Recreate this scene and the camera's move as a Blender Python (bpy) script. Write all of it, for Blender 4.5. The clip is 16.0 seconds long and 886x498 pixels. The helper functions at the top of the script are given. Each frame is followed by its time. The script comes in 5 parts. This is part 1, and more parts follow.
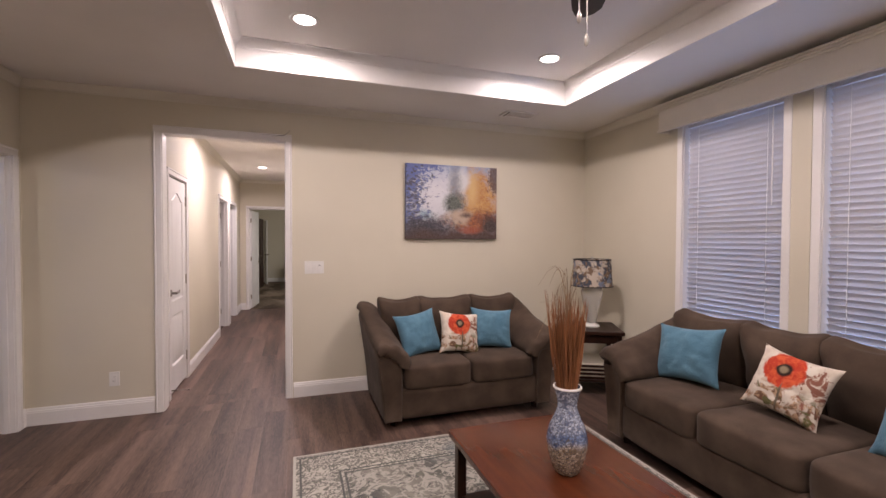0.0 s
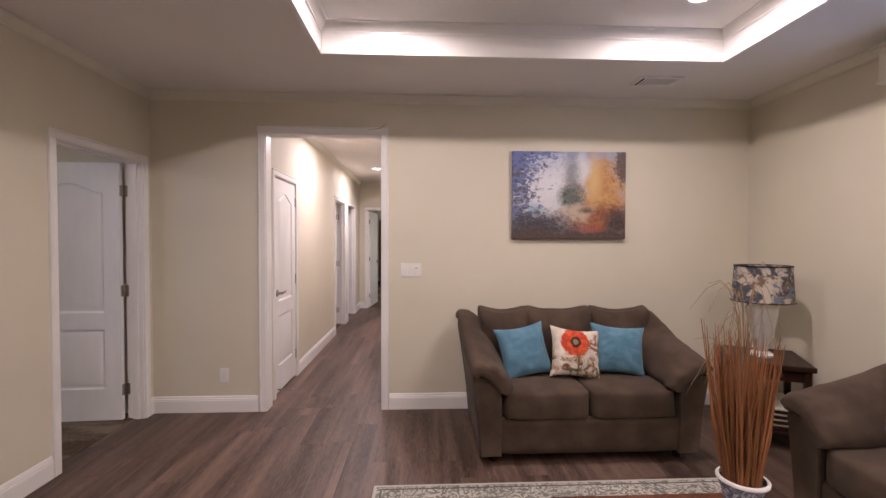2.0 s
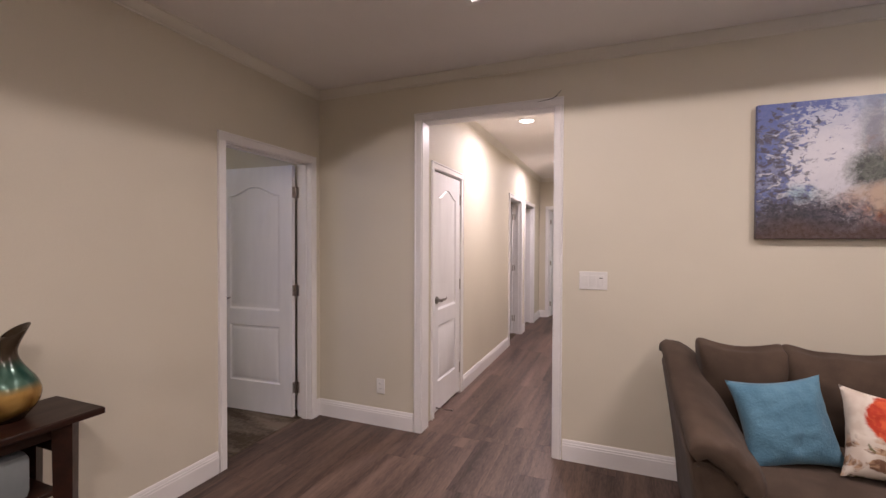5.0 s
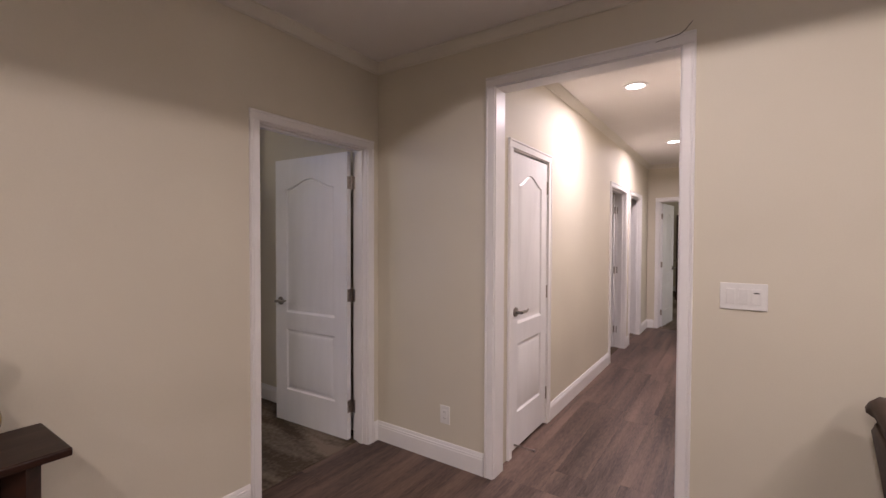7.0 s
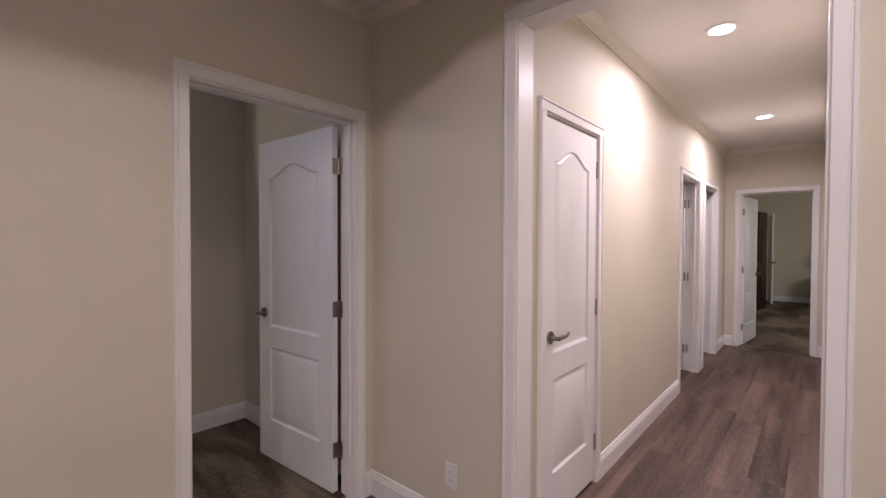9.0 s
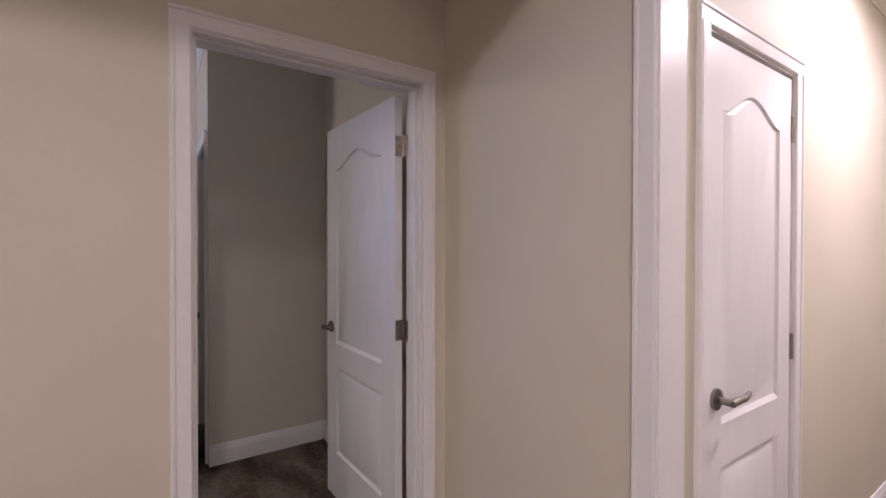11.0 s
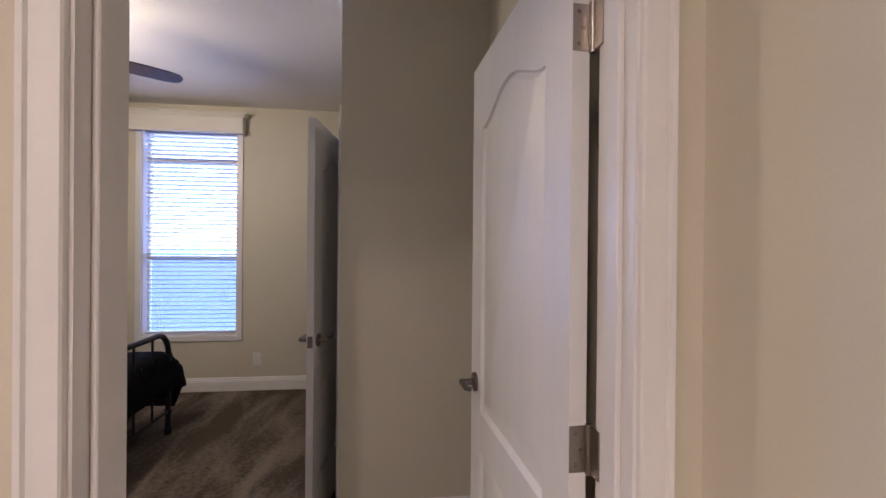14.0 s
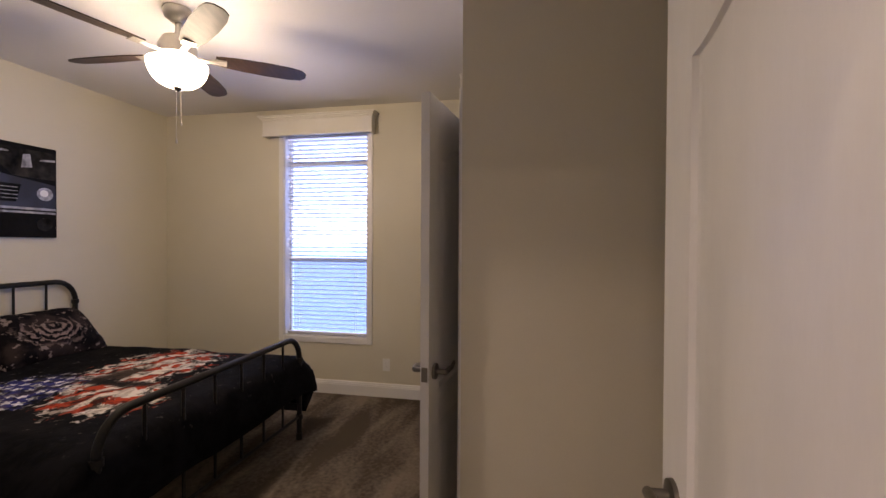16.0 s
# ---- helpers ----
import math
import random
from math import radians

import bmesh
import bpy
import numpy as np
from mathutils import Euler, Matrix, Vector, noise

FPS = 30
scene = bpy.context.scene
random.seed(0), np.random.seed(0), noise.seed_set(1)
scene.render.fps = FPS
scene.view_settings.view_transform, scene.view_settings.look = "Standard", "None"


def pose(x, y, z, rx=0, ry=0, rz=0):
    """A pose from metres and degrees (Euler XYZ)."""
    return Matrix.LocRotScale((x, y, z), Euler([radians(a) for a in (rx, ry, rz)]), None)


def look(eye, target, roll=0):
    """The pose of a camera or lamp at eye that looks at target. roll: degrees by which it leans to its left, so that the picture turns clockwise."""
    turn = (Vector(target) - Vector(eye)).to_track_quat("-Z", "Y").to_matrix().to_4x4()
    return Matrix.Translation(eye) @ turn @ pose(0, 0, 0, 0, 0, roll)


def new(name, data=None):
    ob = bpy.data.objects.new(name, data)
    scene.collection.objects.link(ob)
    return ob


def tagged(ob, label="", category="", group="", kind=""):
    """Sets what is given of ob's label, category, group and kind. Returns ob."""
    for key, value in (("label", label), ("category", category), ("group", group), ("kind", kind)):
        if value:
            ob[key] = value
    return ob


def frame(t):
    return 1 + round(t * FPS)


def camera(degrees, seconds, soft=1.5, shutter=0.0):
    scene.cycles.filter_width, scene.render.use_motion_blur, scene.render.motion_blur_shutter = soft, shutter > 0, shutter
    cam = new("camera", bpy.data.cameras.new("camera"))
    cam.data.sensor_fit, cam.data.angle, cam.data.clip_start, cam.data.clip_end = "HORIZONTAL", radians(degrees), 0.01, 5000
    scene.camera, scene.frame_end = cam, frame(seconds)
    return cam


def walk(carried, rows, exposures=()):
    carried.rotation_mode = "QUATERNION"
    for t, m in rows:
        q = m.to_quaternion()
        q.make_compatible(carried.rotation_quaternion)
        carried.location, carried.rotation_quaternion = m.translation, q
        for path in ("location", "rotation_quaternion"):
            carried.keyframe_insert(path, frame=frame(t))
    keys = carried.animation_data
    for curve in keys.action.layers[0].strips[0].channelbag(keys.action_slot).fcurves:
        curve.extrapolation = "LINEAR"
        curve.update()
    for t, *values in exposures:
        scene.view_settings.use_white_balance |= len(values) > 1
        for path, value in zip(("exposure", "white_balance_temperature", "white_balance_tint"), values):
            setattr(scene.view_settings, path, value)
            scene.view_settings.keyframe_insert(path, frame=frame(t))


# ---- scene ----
cam = camera(91.5, 16.0)
# the walk: seconds, eye, target, roll
PATH = [
    (0, (1.936, -0.134, 1.443), (2.579, 1.759, 1.399), 0.2),
    (0.5, (2.018, 0.013, 1.458), (2.539, 1.943, 1.406), 0.2),
    (1, (2.064, 0.122, 1.442), (2.463, 2.081, 1.397), 0.2),
    (1.5, (2.141, 0.244, 1.437), (2.378, 2.229, 1.393), 0.1),
    (2, (2.196, 0.347, 1.439), (2.286, 2.345, 1.396), 0.1),
    (2.5, (2.273, 0.468, 1.437), (2.213, 2.466, 1.394), 0.1),
    (3, (2.347, 0.574, 1.423), (2.12, 2.56, 1.385), 0.1),
    (3.5, (2.35, 0.692, 1.417), (1.962, 2.653, 1.379), 0.2),
    (4, (2.338, 0.829, 1.417), (1.797, 2.755, 1.383), 0.2),
    (4.2, (2.313, 0.876, 1.421), (1.727, 2.788, 1.389), 0.2),
    (6.5, (2.114, 1.565, 1.425), (1.082, 3.278, 1.383), 0.2),
    (7, (2.063, 1.73, 1.424), (0.938, 3.383, 1.381), 0.2),
    (7.5, (2.021, 1.913, 1.423), (0.842, 3.528, 1.38), 0.2),
    (8, (1.971, 2.124, 1.425), (0.765, 3.719, 1.382), 0.2),
    (8.5, (1.909, 2.289, 1.421), (0.663, 3.853, 1.38), 0.2),
    (9, (1.827, 2.456, 1.411), (0.514, 3.964, 1.373), 0.2),
    (9.5, (1.739, 2.59, 1.413), (0.348, 4.027, 1.376), 0.4),
    (10, (1.657, 2.728, 1.395), (0.178, 4.074, 1.369), 0.3),
    (10.2, (1.624, 2.785, 1.395), (0.102, 4.083, 1.37), 0.2),
    (12.5, (1.071, 3.321, 1.406), (-0.794, 4.041, 1.399), 0.4),
    (13, (0.916, 3.409, 1.403), (-1.0, 3.982, 1.394), 0.4),
    (13.5, (0.763, 3.466, 1.404), (-1.193, 3.882, 1.39), 0.35),
    (14, (0.591, 3.508, 1.405), (-1.395, 3.745, 1.4), 0.5),
    (14.5, (0.445, 3.539, 1.405), (-1.554, 3.618, 1.395), 0.4),
    (15, (0.275, 3.54, 1.414), (-1.723, 3.468, 1.395), 0.2),
    (15.5, (0.16, 3.527, 1.434), (-1.829, 3.315, 1.413), 0.3),
    (16, (0.065, 3.508, 1.45), (-1.898, 3.123, 1.425), 0.3),
]
walk(cam, [(t, look(eye, target, roll)) for t, eye, target, roll in PATH],
     exposures=[(0.0, 0.0, 6750, 15), (4.0, -0.03, 6650, 15), (6.5, -0.14, 6650, 15), (8.5, -0.17, 6450, 16), (10.2, -0.16, 6400, 18), (12.5, 0.34, 6150, 14),
                (13.5, 0.36, 6480, 14), (14.5, 0.40, 7500, 16), (16.0, 0.38, 8300, 17)])

# ---------- world, sun and lamps ----------
world = bpy.data.worlds.new("sky")
scene.world = world
world.use_nodes = True
wn, wl = world.node_tree.nodes, world.node_tree.links
sky = wn.new("ShaderNodeTexSky")
sky.sky_type = "NISHITA"
sky.sun_disc = False
sky.sun_elevation, sky.sun_rotation = radians(24), radians(-90)
wn["Background"].inputs["Strength"].default_value = 0.11
wl.new(sky.outputs["Color"], wn["Background"].inputs["Color"])

sun = new("sun", bpy.data.lights.new("sun", "SUN"))
sun.data.energy, sun.data.angle, sun.data.color = 1.0, radians(12), (1.0, 0.95, 0.88)
sun.matrix_world = look((-30, 10, 24), (0, 0, 0))

LED = (1.0, 0.87, 0.86)
WARM = (1.0, 0.90, 0.79)


def disc_lamp(name, x, y, z, watts, color, size=0.13, spread=174):
    lamp = new(name, bpy.data.lights.new(name, "AREA"))
    lamp.data.shape, lamp.data.size, lamp.data.energy, lamp.data.color = "DISK", size, watts, color
    lamp.data.spread = radians(spread)
    lamp.matrix_world = look((x, y, z), (x, y, z - 1))
    return lamp


# heights and faces of the place
CEIL, TRAY, BED_CEIL = 2.64, 2.825, 2.75
XW, YN, XE, YS = -0.04, 4.0, 5.03, -2.4          # living room faces
TH = 0.12                                        # wall thickness
HX0, HX1, HY1 = 0.855, 1.9, 9.45                 # hall faces
BX0, BY0 = -3.795, -0.18                         # bedroom faces
TX0, TX1, TY0, TY1 = 1.54, 4.2, -1.55, 3.17      # ceiling tray
DOWNLIGHTS = [(1.99, 2.75), (3.77, 2.75), (1.99, 0.8), (3.77, 0.8), (1.99, -1.15), (3.77, -1.15)]
HALL_LIGHTS = [(1.385, 5.41), (1.405, 7.73)]
FAN_BED = (-2.03, 1.58)
for lx, ly in DOWNLIGHTS:
    disc_lamp("downlight_lamp", lx, ly, TRAY - 0.012, 23, LED, 0.11, 176)
for lx, ly in HALL_LIGHTS:
    disc_lamp("hall_lamp", lx, ly, CEIL - 0.012, 28, (1.0, 0.88, 0.96), 0.11, 168)
bowl_lamp = new("fan_bulb", bpy.data.lights.new("fan_bulb", "POINT"))
bowl_lamp.data.energy, bowl_lamp.data.color, bowl_lamp.data.shadow_soft_size = 30, WARM, 0.13
bowl_lamp.location = (*FAN_BED, 2.40)


def window_sky(name, x, y, z, tx, w, h, watts, color):
    """The sky's light in a window's opening."""
    ob = new(name, bpy.data.lights.new(name, "AREA"))
    ob.data.shape, ob.data.size, ob.data.size_y, ob.data.energy, ob.data.color = "RECTANGLE", w, h, watts, color
    ob.matrix_world = look((x, y, z), (tx, y, z))


window_sky("bedroom_window_sky", BX0 - 0.16, 1.592, 1.51, 0, 0.86, 1.94, 29, (0.17, 0.34, 1.0))
for wy in (2.278, 1.255):
    window_sky("living_window_sky", XE + 0.16, wy, 1.495, 0, 0.78, 1.76, 10, (0.38, 0.55, 1.0))
# fill lamp added at an unseen, assumed window to brighten the far room
window_sky("far_room_added_fill", 3.95, 12.0, 1.5, 0, 1.5, 1.3, 38, (1.0, 0.95, 0.88))


# ---------- materials ----------
def rgba(c):
    return (*c, 1.0)


def material(name, a, b=None, rough=0.6, metal=0.0, scale=6.0, fine=80.0, bump=0.1, stretch=(1, 1, 1), mix=0.5,
             coords="Object", random_tone=0.0, detail=4.0, rough_var=0.08, sheen=0.0, dist=0.002, spec=0.5):
    """Principled surface: two tones mixed by coarse and fine noise, fine relief, uneven gloss."""
    m = bpy.data.materials.new(name)
    m.use_nodes = True
    n, l = m.node_tree.nodes, m.node_tree.links
    p = n["Principled BSDF"]
    b = b or tuple(v * 0.88 for v in a)
    tc, mp = n.new("ShaderNodeTexCoord"), n.new("ShaderNodeMapping")
    mp.inputs["Scale"].default_value = stretch
    l.new(tc.outputs[coords], mp.inputs["Vector"])
    big, small = n.new("ShaderNodeTexNoise"), n.new("ShaderNodeTexNoise")
    big.inputs["Scale"].default_value, small.inputs["Scale"].default_value = scale, fine
    big.inputs["Detail"].default_value = small.inputs["Detail"].default_value = detail
    l.new(mp.outputs["Vector"], big.inputs["Vector"])
    l.new(mp.outputs["Vector"], small.inputs["Vector"])
    add = n.new("ShaderNodeMath")
    add.operation = "MULTIPLY_ADD"
    add.inputs[1].default_value = 0.35
    l.new(small.outputs["Fac"], add.inputs[0])
    l.new(big.outputs["Fac"], add.inputs[2])
    ramp = n.new("ShaderNodeValToRGB")
    lo = 0.675 - 0.5 * mix * 0.5
    ramp.color_ramp.elements[0].position, ramp.color_ramp.elements[1].position = lo - 0.12, lo + 0.24
    ramp.color_ramp.elements[0].color, ramp.color_ramp.elements[1].color = rgba(a), rgba(b)
    l.new(add.outputs["Value"], ramp.inputs["Fac"])
    out = ramp.outputs["Color"]
    if random_tone:
        info, hsv = n.new("ShaderNodeObjectInfo"), n.new("ShaderNodeHueSaturation")
        mr = n.new("ShaderNodeMapRange")
        mr.inputs["To Min"].default_value, mr.inputs["To Max"].default_value = 1 - random_tone, 1 + random_tone
        l.new(info.outputs["Random"], mr.inputs["Value"])
        l.new(mr.outputs["Result"], hsv.inputs["Value"])
        l.new(out, hsv.inputs["Color"])
        out = hsv.outputs["Color"]
    l.new(out, p.inputs["Base Color"])
    rr = n.new("ShaderNodeMapRange")
    rr.inputs["To Min"].default_value, rr.inputs["To Max"].default_value = max(rough - rough_var, 0.02), min(rough + rough_var, 1)
    l.new(big.outputs["Fac"], rr.inputs["Value"])
    l.new(rr.outputs["Result"], p.inputs["Roughness"])
    p.inputs["Metallic"].default_value = metal
    p.inputs["Specular IOR Level"].default_value = spec
    if sheen:
        p.inputs["Sheen Weight"].default_value = sheen
        p.inputs["Sheen Roughness"].default_value = 0.5
    if bump:
        bp = n.new("ShaderNodeBump")
        bp.inputs["Strength"].default_value, bp.inputs["Distance"].default_value = bump, dist
        l.new(small.outputs["Fac"], bp.inputs["Height"])
        l.new(bp.outputs["Normal"], p.inputs["Normal"])
    return m


def glowing(name, color, strength):
    m = bpy.data.materials.new(name)
    m.use_nodes = True
    n = m.node_tree.nodes["Principled BSDF"]
    n.inputs["Base Color"].default_value = rgba((0.8, 0.8, 0.8))
    n.inputs["Emission Color"].default_value = rgba(color)
    n.inputs["Emission Strength"].default_value = strength
    return m


def glass(name, tint=(0.95, 0.98, 0.98), rough=0.0):
    m = bpy.data.materials.new(name)
    m.use_nodes = True
    p = m.node_tree.nodes["Principled BSDF"]
    p.inputs["Base Color"].default_value = rgba(tint)
    p.inputs["Transmission Weight"].default_value = 1.0
    p.inputs["Roughness"].default_value = rough
    p.inputs["IOR"].default_value = 1.45
    return m


def part_clear(name, color, cover):
    """A part-clear sheet: cover is its opaque share."""
    m = bpy.data.materials.new(name)
    m.use_nodes = True
    n, l = m.node_tree.nodes, m.node_tree.links
    mix, clear = n.new("ShaderNodeMixShader"), n.new("ShaderNodeBsdfTransparent")
    mix.inputs[0].default_value = cover
    n["Principled BSDF"].inputs["Base Color"].default_value = rgba(color)
    n["Principled BSDF"].inputs["Roughness"].default_value = 0.8
    l.new(clear.outputs[0], mix.inputs[1])
    l.new(n["Principled BSDF"].outputs[0], mix.inputs[2])
    l.new(mix.outputs[0], n["Material Output"].inputs["Surface"])
    return m


class Shader:
    """Small helper to write a colour formula over a thing's own coordinates."""

    def __init__(self, name, rough=0.7, spec=0.3):
        self.m = bpy.data.materials.new(name)
        self.m.use_nodes = True
        self.n, self.l = self.m.node_tree.nodes, self.m.node_tree.links
        self.p = self.n["Principled BSDF"]
        self.p.inputs["Roughness"].default_value = rough
        self.p.inputs["Specular IOR Level"].default_value = spec
        tc, sep = self.n.new("ShaderNodeTexCoord"), self.n.new("ShaderNodeSeparateXYZ")
        self.co = tc.outputs["Object"]
        self.l.new(self.co, sep.inputs[0])
        self.x, self.y, self.z = sep.outputs

    def math(self, op, a, b=0.0, c=0.0, clamp=False):
        nd = self.n.new("ShaderNodeMath")
        nd.operation, nd.use_clamp = op, clamp
        for i, v in enumerate((a, b, c)):
            if isinstance(v, (int, float)):
                nd.inputs[i].default_value = v
            else:
                self.l.new(v, nd.inputs[i])
        return nd.outputs[0]

    def noise(self, scale, detail=4.0, stretch=(1, 1, 1), warp=0.0, shift=(0, 0, 0), harsh=0.5):
        mp, nd = self.n.new("ShaderNodeMapping"), self.n.new("ShaderNodeTexNoise")
        mp.inputs["Scale"].default_value, mp.inputs["Location"].default_value = stretch, shift
        nd.inputs["Scale"].default_value, nd.inputs["Detail"].default_value = scale, detail
        nd.inputs["Distortion"].default_value, nd.inputs["Roughness"].default_value = warp, harsh
        self.l.new(self.co, mp.inputs[0])
        self.l.new(mp.outputs[0], nd.inputs["Vector"])
        return nd.outputs["Fac"]

    def cells(self, scale, feature="F1", stretch=(1, 1, 1)):
        mp, nd = self.n.new("ShaderNodeMapping"), self.n.new("ShaderNodeTexVoronoi")
        mp.inputs["Scale"].default_value = stretch
        nd.inputs["Scale"].default_value, nd.feature = scale, feature
        self.l.new(self.co, mp.inputs[0])
        self.l.new(mp.outputs[0], nd.inputs["Vector"])
        return nd.outputs["Distance"]

    def step(self, v, lo, hi):
        """0 below lo, 1 above hi (or the reverse when lo > hi)."""
        nd = self.n.new("ShaderNodeMapRange")
        nd.inputs["From Min"].default_value, nd.inputs["From Max"].default_value = lo, hi
        self.l.new(v, nd.inputs["Value"])
        return nd.outputs["Result"]

    def blob(self, cx, cy, rx, ry, axes="xz", soft=0.35, wobble=None, amount=0.3):
        u, v = {"xz": (self.x, self.z), "xy": (self.x, self.y)}[axes]
        du = self.math("DIVIDE", self.math("SUBTRACT", u, cx), rx)
        dv = self.math("DIVIDE", self.math("SUBTRACT", v, cy), ry)
        d = self.math("SQRT", self.math("ADD", self.math("MULTIPLY", du, du), self.math("MULTIPLY", dv, dv)))
        if wobble is not None:
            d = self.math("ADD", d, self.math("MULTIPLY", self.math("SUBTRACT", wobble, 0.5), amount * 2))
        return self.step(d, 1.0 + soft, 1.0 - soft)

    def mix(self, fac, a, b):
        nd = self.n.new("ShaderNodeMix")
        nd.data_type = "RGBA"
        if isinstance(fac, (int, float)):
            nd.inputs[0].default_value = fac
        else:
            self.l.new(fac, nd.inputs[0])
        for i, v in ((6, a), (7, b)):
            if isinstance(v, tuple):
                nd.inputs[i].default_value = rgba(v)
            else:
                self.l.new(v, nd.inputs[i])
        return nd.outputs[2]

    def done(self, color, bump=None, strength=0.2, dist=0.002):
        self.l.new(color, self.p.inputs["Base Color"])
        if bump is not None:
            bp = self.n.new("ShaderNodeBump")
            bp.inputs["Strength"].default_value, bp.inputs["Distance"].default_value = strength, dist
            self.l.new(bump, bp.inputs["Height"])
            self.l.new(bp.outputs["Normal"], self.p.inputs["Normal"])
        return self.m


WALL = material("cream_wall_paint", (0.650, 0.605, 0.494), (0.612, 0.568, 0.463), rough=0.62, scale=1.3, fine=160, bump=0.16, dist=0.0015)
CEILING = material("ceiling_paint", (0.78, 0.755, 0.73), (0.74, 0.715, 0.69), rough=0.8, scale=1.5, fine=220, bump=0.25, dist=0.002)
TRIM = material("white_trim_paint", (0.80, 0.785, 0.77), (0.76, 0.745, 0.73), rough=0.38, scale=4, fine=60, bump=0.0)
DOOR = material("white_door_paint", (0.79, 0.785, 0.78), (0.755, 0.75, 0.745), rough=0.42, scale=3, fine=40, bump=0.08,
                stretch=(6, 6, 1))
CROWN = material("cream_white_moulding_paint", (0.70, 0.67, 0.59), (0.67, 0.64, 0.56), rough=0.42, scale=4, fine=60, bump=0.0)
VALANCE = material("cream_valance_paint", (0.74, 0.705, 0.64), (0.70, 0.665, 0.60), rough=0.45, scale=4, fine=60, bump=0.05)
PLASTIC = material("white_plastic", (0.80, 0.79, 0.76), rough=0.3, bump=0.0)
HINGE = material("satin_nickel_hinge", (0.44, 0.40, 0.36), (0.34, 0.305, 0.27), rough=0.34, metal=1.0, fine=300, bump=0.03)
NICKEL = material("brushed_nickel", (0.31, 0.285, 0.26), (0.22, 0.20, 0.18), rough=0.33, metal=1.0, fine=300, bump=0.04)
DARKGAP = material("dark_gap", (0.02, 0.018, 0.016), rough=0.9, bump=0)
BRONZE = material("dark_bronze_metal", (0.009, 0.008, 0.0075), (0.016, 0.014, 0.012), rough=0.5, spec=0.25, metal=0.0, bump=0.05)
UPHOLSTERY = material("taupe_microfibre", (0.096, 0.067, 0.049), (0.058, 0.040, 0.029), rough=0.92, scale=6, fine=300, bump=0.45,
                      sheen=0.06, dist=0.0015, spec=0.15)
BLUECLOTH = material("blue_velvet", (0.095, 0.225, 0.315), (0.066, 0.17, 0.245), rough=0.85, scale=9, fine=95, bump=0.8, sheen=0.12, dist=0.004)
CHERRY = material("cherry_tabletop", (0.108, 0.028, 0.010), (0.074, 0.019, 0.008), rough=0.24, spec=0.35, scale=4, fine=40, bump=0.05,
                  stretch=(6, 0.6, 6))
ESPRESSO = material("espresso_wood", (0.040, 0.015, 0.009), (0.020, 0.009, 0.006), rough=0.36, spec=0.25, scale=5, fine=50, bump=0.06,
                    stretch=(5, 0.7, 5))
BLIND = material("white_blind_slat", (0.70, 0.69, 0.71), (0.66, 0.65, 0.68), rough=0.45, scale=3, fine=60, bump=0.03, random_tone=0.03)
CORD = material("white_cord", (0.75, 0.74, 0.72), rough=0.8)
PANE = glass("window_glass")
# added sheet that darkens the daylight in the bedroom window's lower half
DIM_SHEET = part_clear("lower_sash_dimmer", (0.16, 0.16, 0.18), 0.45)
LENS = glowing("lamp_lens", (1.0, 0.95, 0.92), 12.0)
BOWL = glowing("frosted_lit_bowl", (1.0, 0.90, 0.76), 9.0)
BLADE = material("dark_walnut_blade", (0.040, 0.020, 0.013), (0.022, 0.011, 0.008), rough=0.45, scale=5, fine=60, stretch=(1, 8, 8))
FANMETAL = material("satin_nickel_fan", (0.55, 0.52, 0.48), rough=0.35, metal=0.9, bump=0.0)


def plank_material():
    s = Shader("vinyl_plank", 0.46, 0.36)
    info = s.n.new("ShaderNodeObjectInfo")
    shift = s.n.new("ShaderNodeCombineXYZ")
    s.l.new(s.math("MULTIPLY", info.outputs["Random"], 37.0), shift.inputs[1])
    s.l.new(s.math("MULTIPLY", info.outputs["Random"], 11.0), shift.inputs[0])
    add = s.n.new("ShaderNodeVectorMath")
    s.l.new(s.co, add.inputs[0])
    s.l.new(shift.outputs[0], add.inputs[1])
    s.co = add.outputs[0]
    grain = s.noise(2.2, 5, (6.5, 0.32, 1), 0.5)
    fine = s.noise(26, 6, (4.0, 0.55, 1), 0.5, harsh=0.62)
    cloud = s.noise(1.5, 3, (4.0, 0.40, 1), 0.3)
    v = s.math("ADD", s.math("MULTIPLY", grain, 0.44), s.math("ADD", s.math("MULTIPLY", fine, 0.33), s.math("MULTIPLY", cloud, 0.38)))
    tone = s.math("ADD", v, s.math("MULTIPLY", s.math("SUBTRACT", info.outputs["Random"], 0.5), 0.07))
    c = s.mix(s.step(tone, 0.45, 0.70), (0.028, 0.0158, 0.0122), (0.184, 0.119, 0.093))
    s.l.new(s.math("MULTIPLY_ADD", grain, 0.22, 0.36), s.p.inputs["Roughness"])
    return s.done(c, fine, 0.15, 0.001)


PLANK = plank_material()


def carpet_material(name, stroke):
    s = Shader(name, 0.95, 0.05)
    streak = s.noise(1.5, 2, stroke, 0.6)
    fine = s.noise(190, 3)
    tuft = s.noise(38, 4)
    v = s.math("ADD", s.math("MULTIPLY", streak, 0.75), s.math("MULTIPLY", tuft, 0.3))
    c = s.mix(s.step(v, 0.44, 0.65), (0.096, 0.075, 0.055), (0.255, 0.205, 0.160))
    return s.done(c, s.math("ADD", fine, tuft), 0.9, 0.012)


CARPET = carpet_material("grey_carpet", (0.8, 2.8, 1))
FAR_CARPET = carpet_material("grey_carpet_back_rooms", (1.6, 0.7, 1))


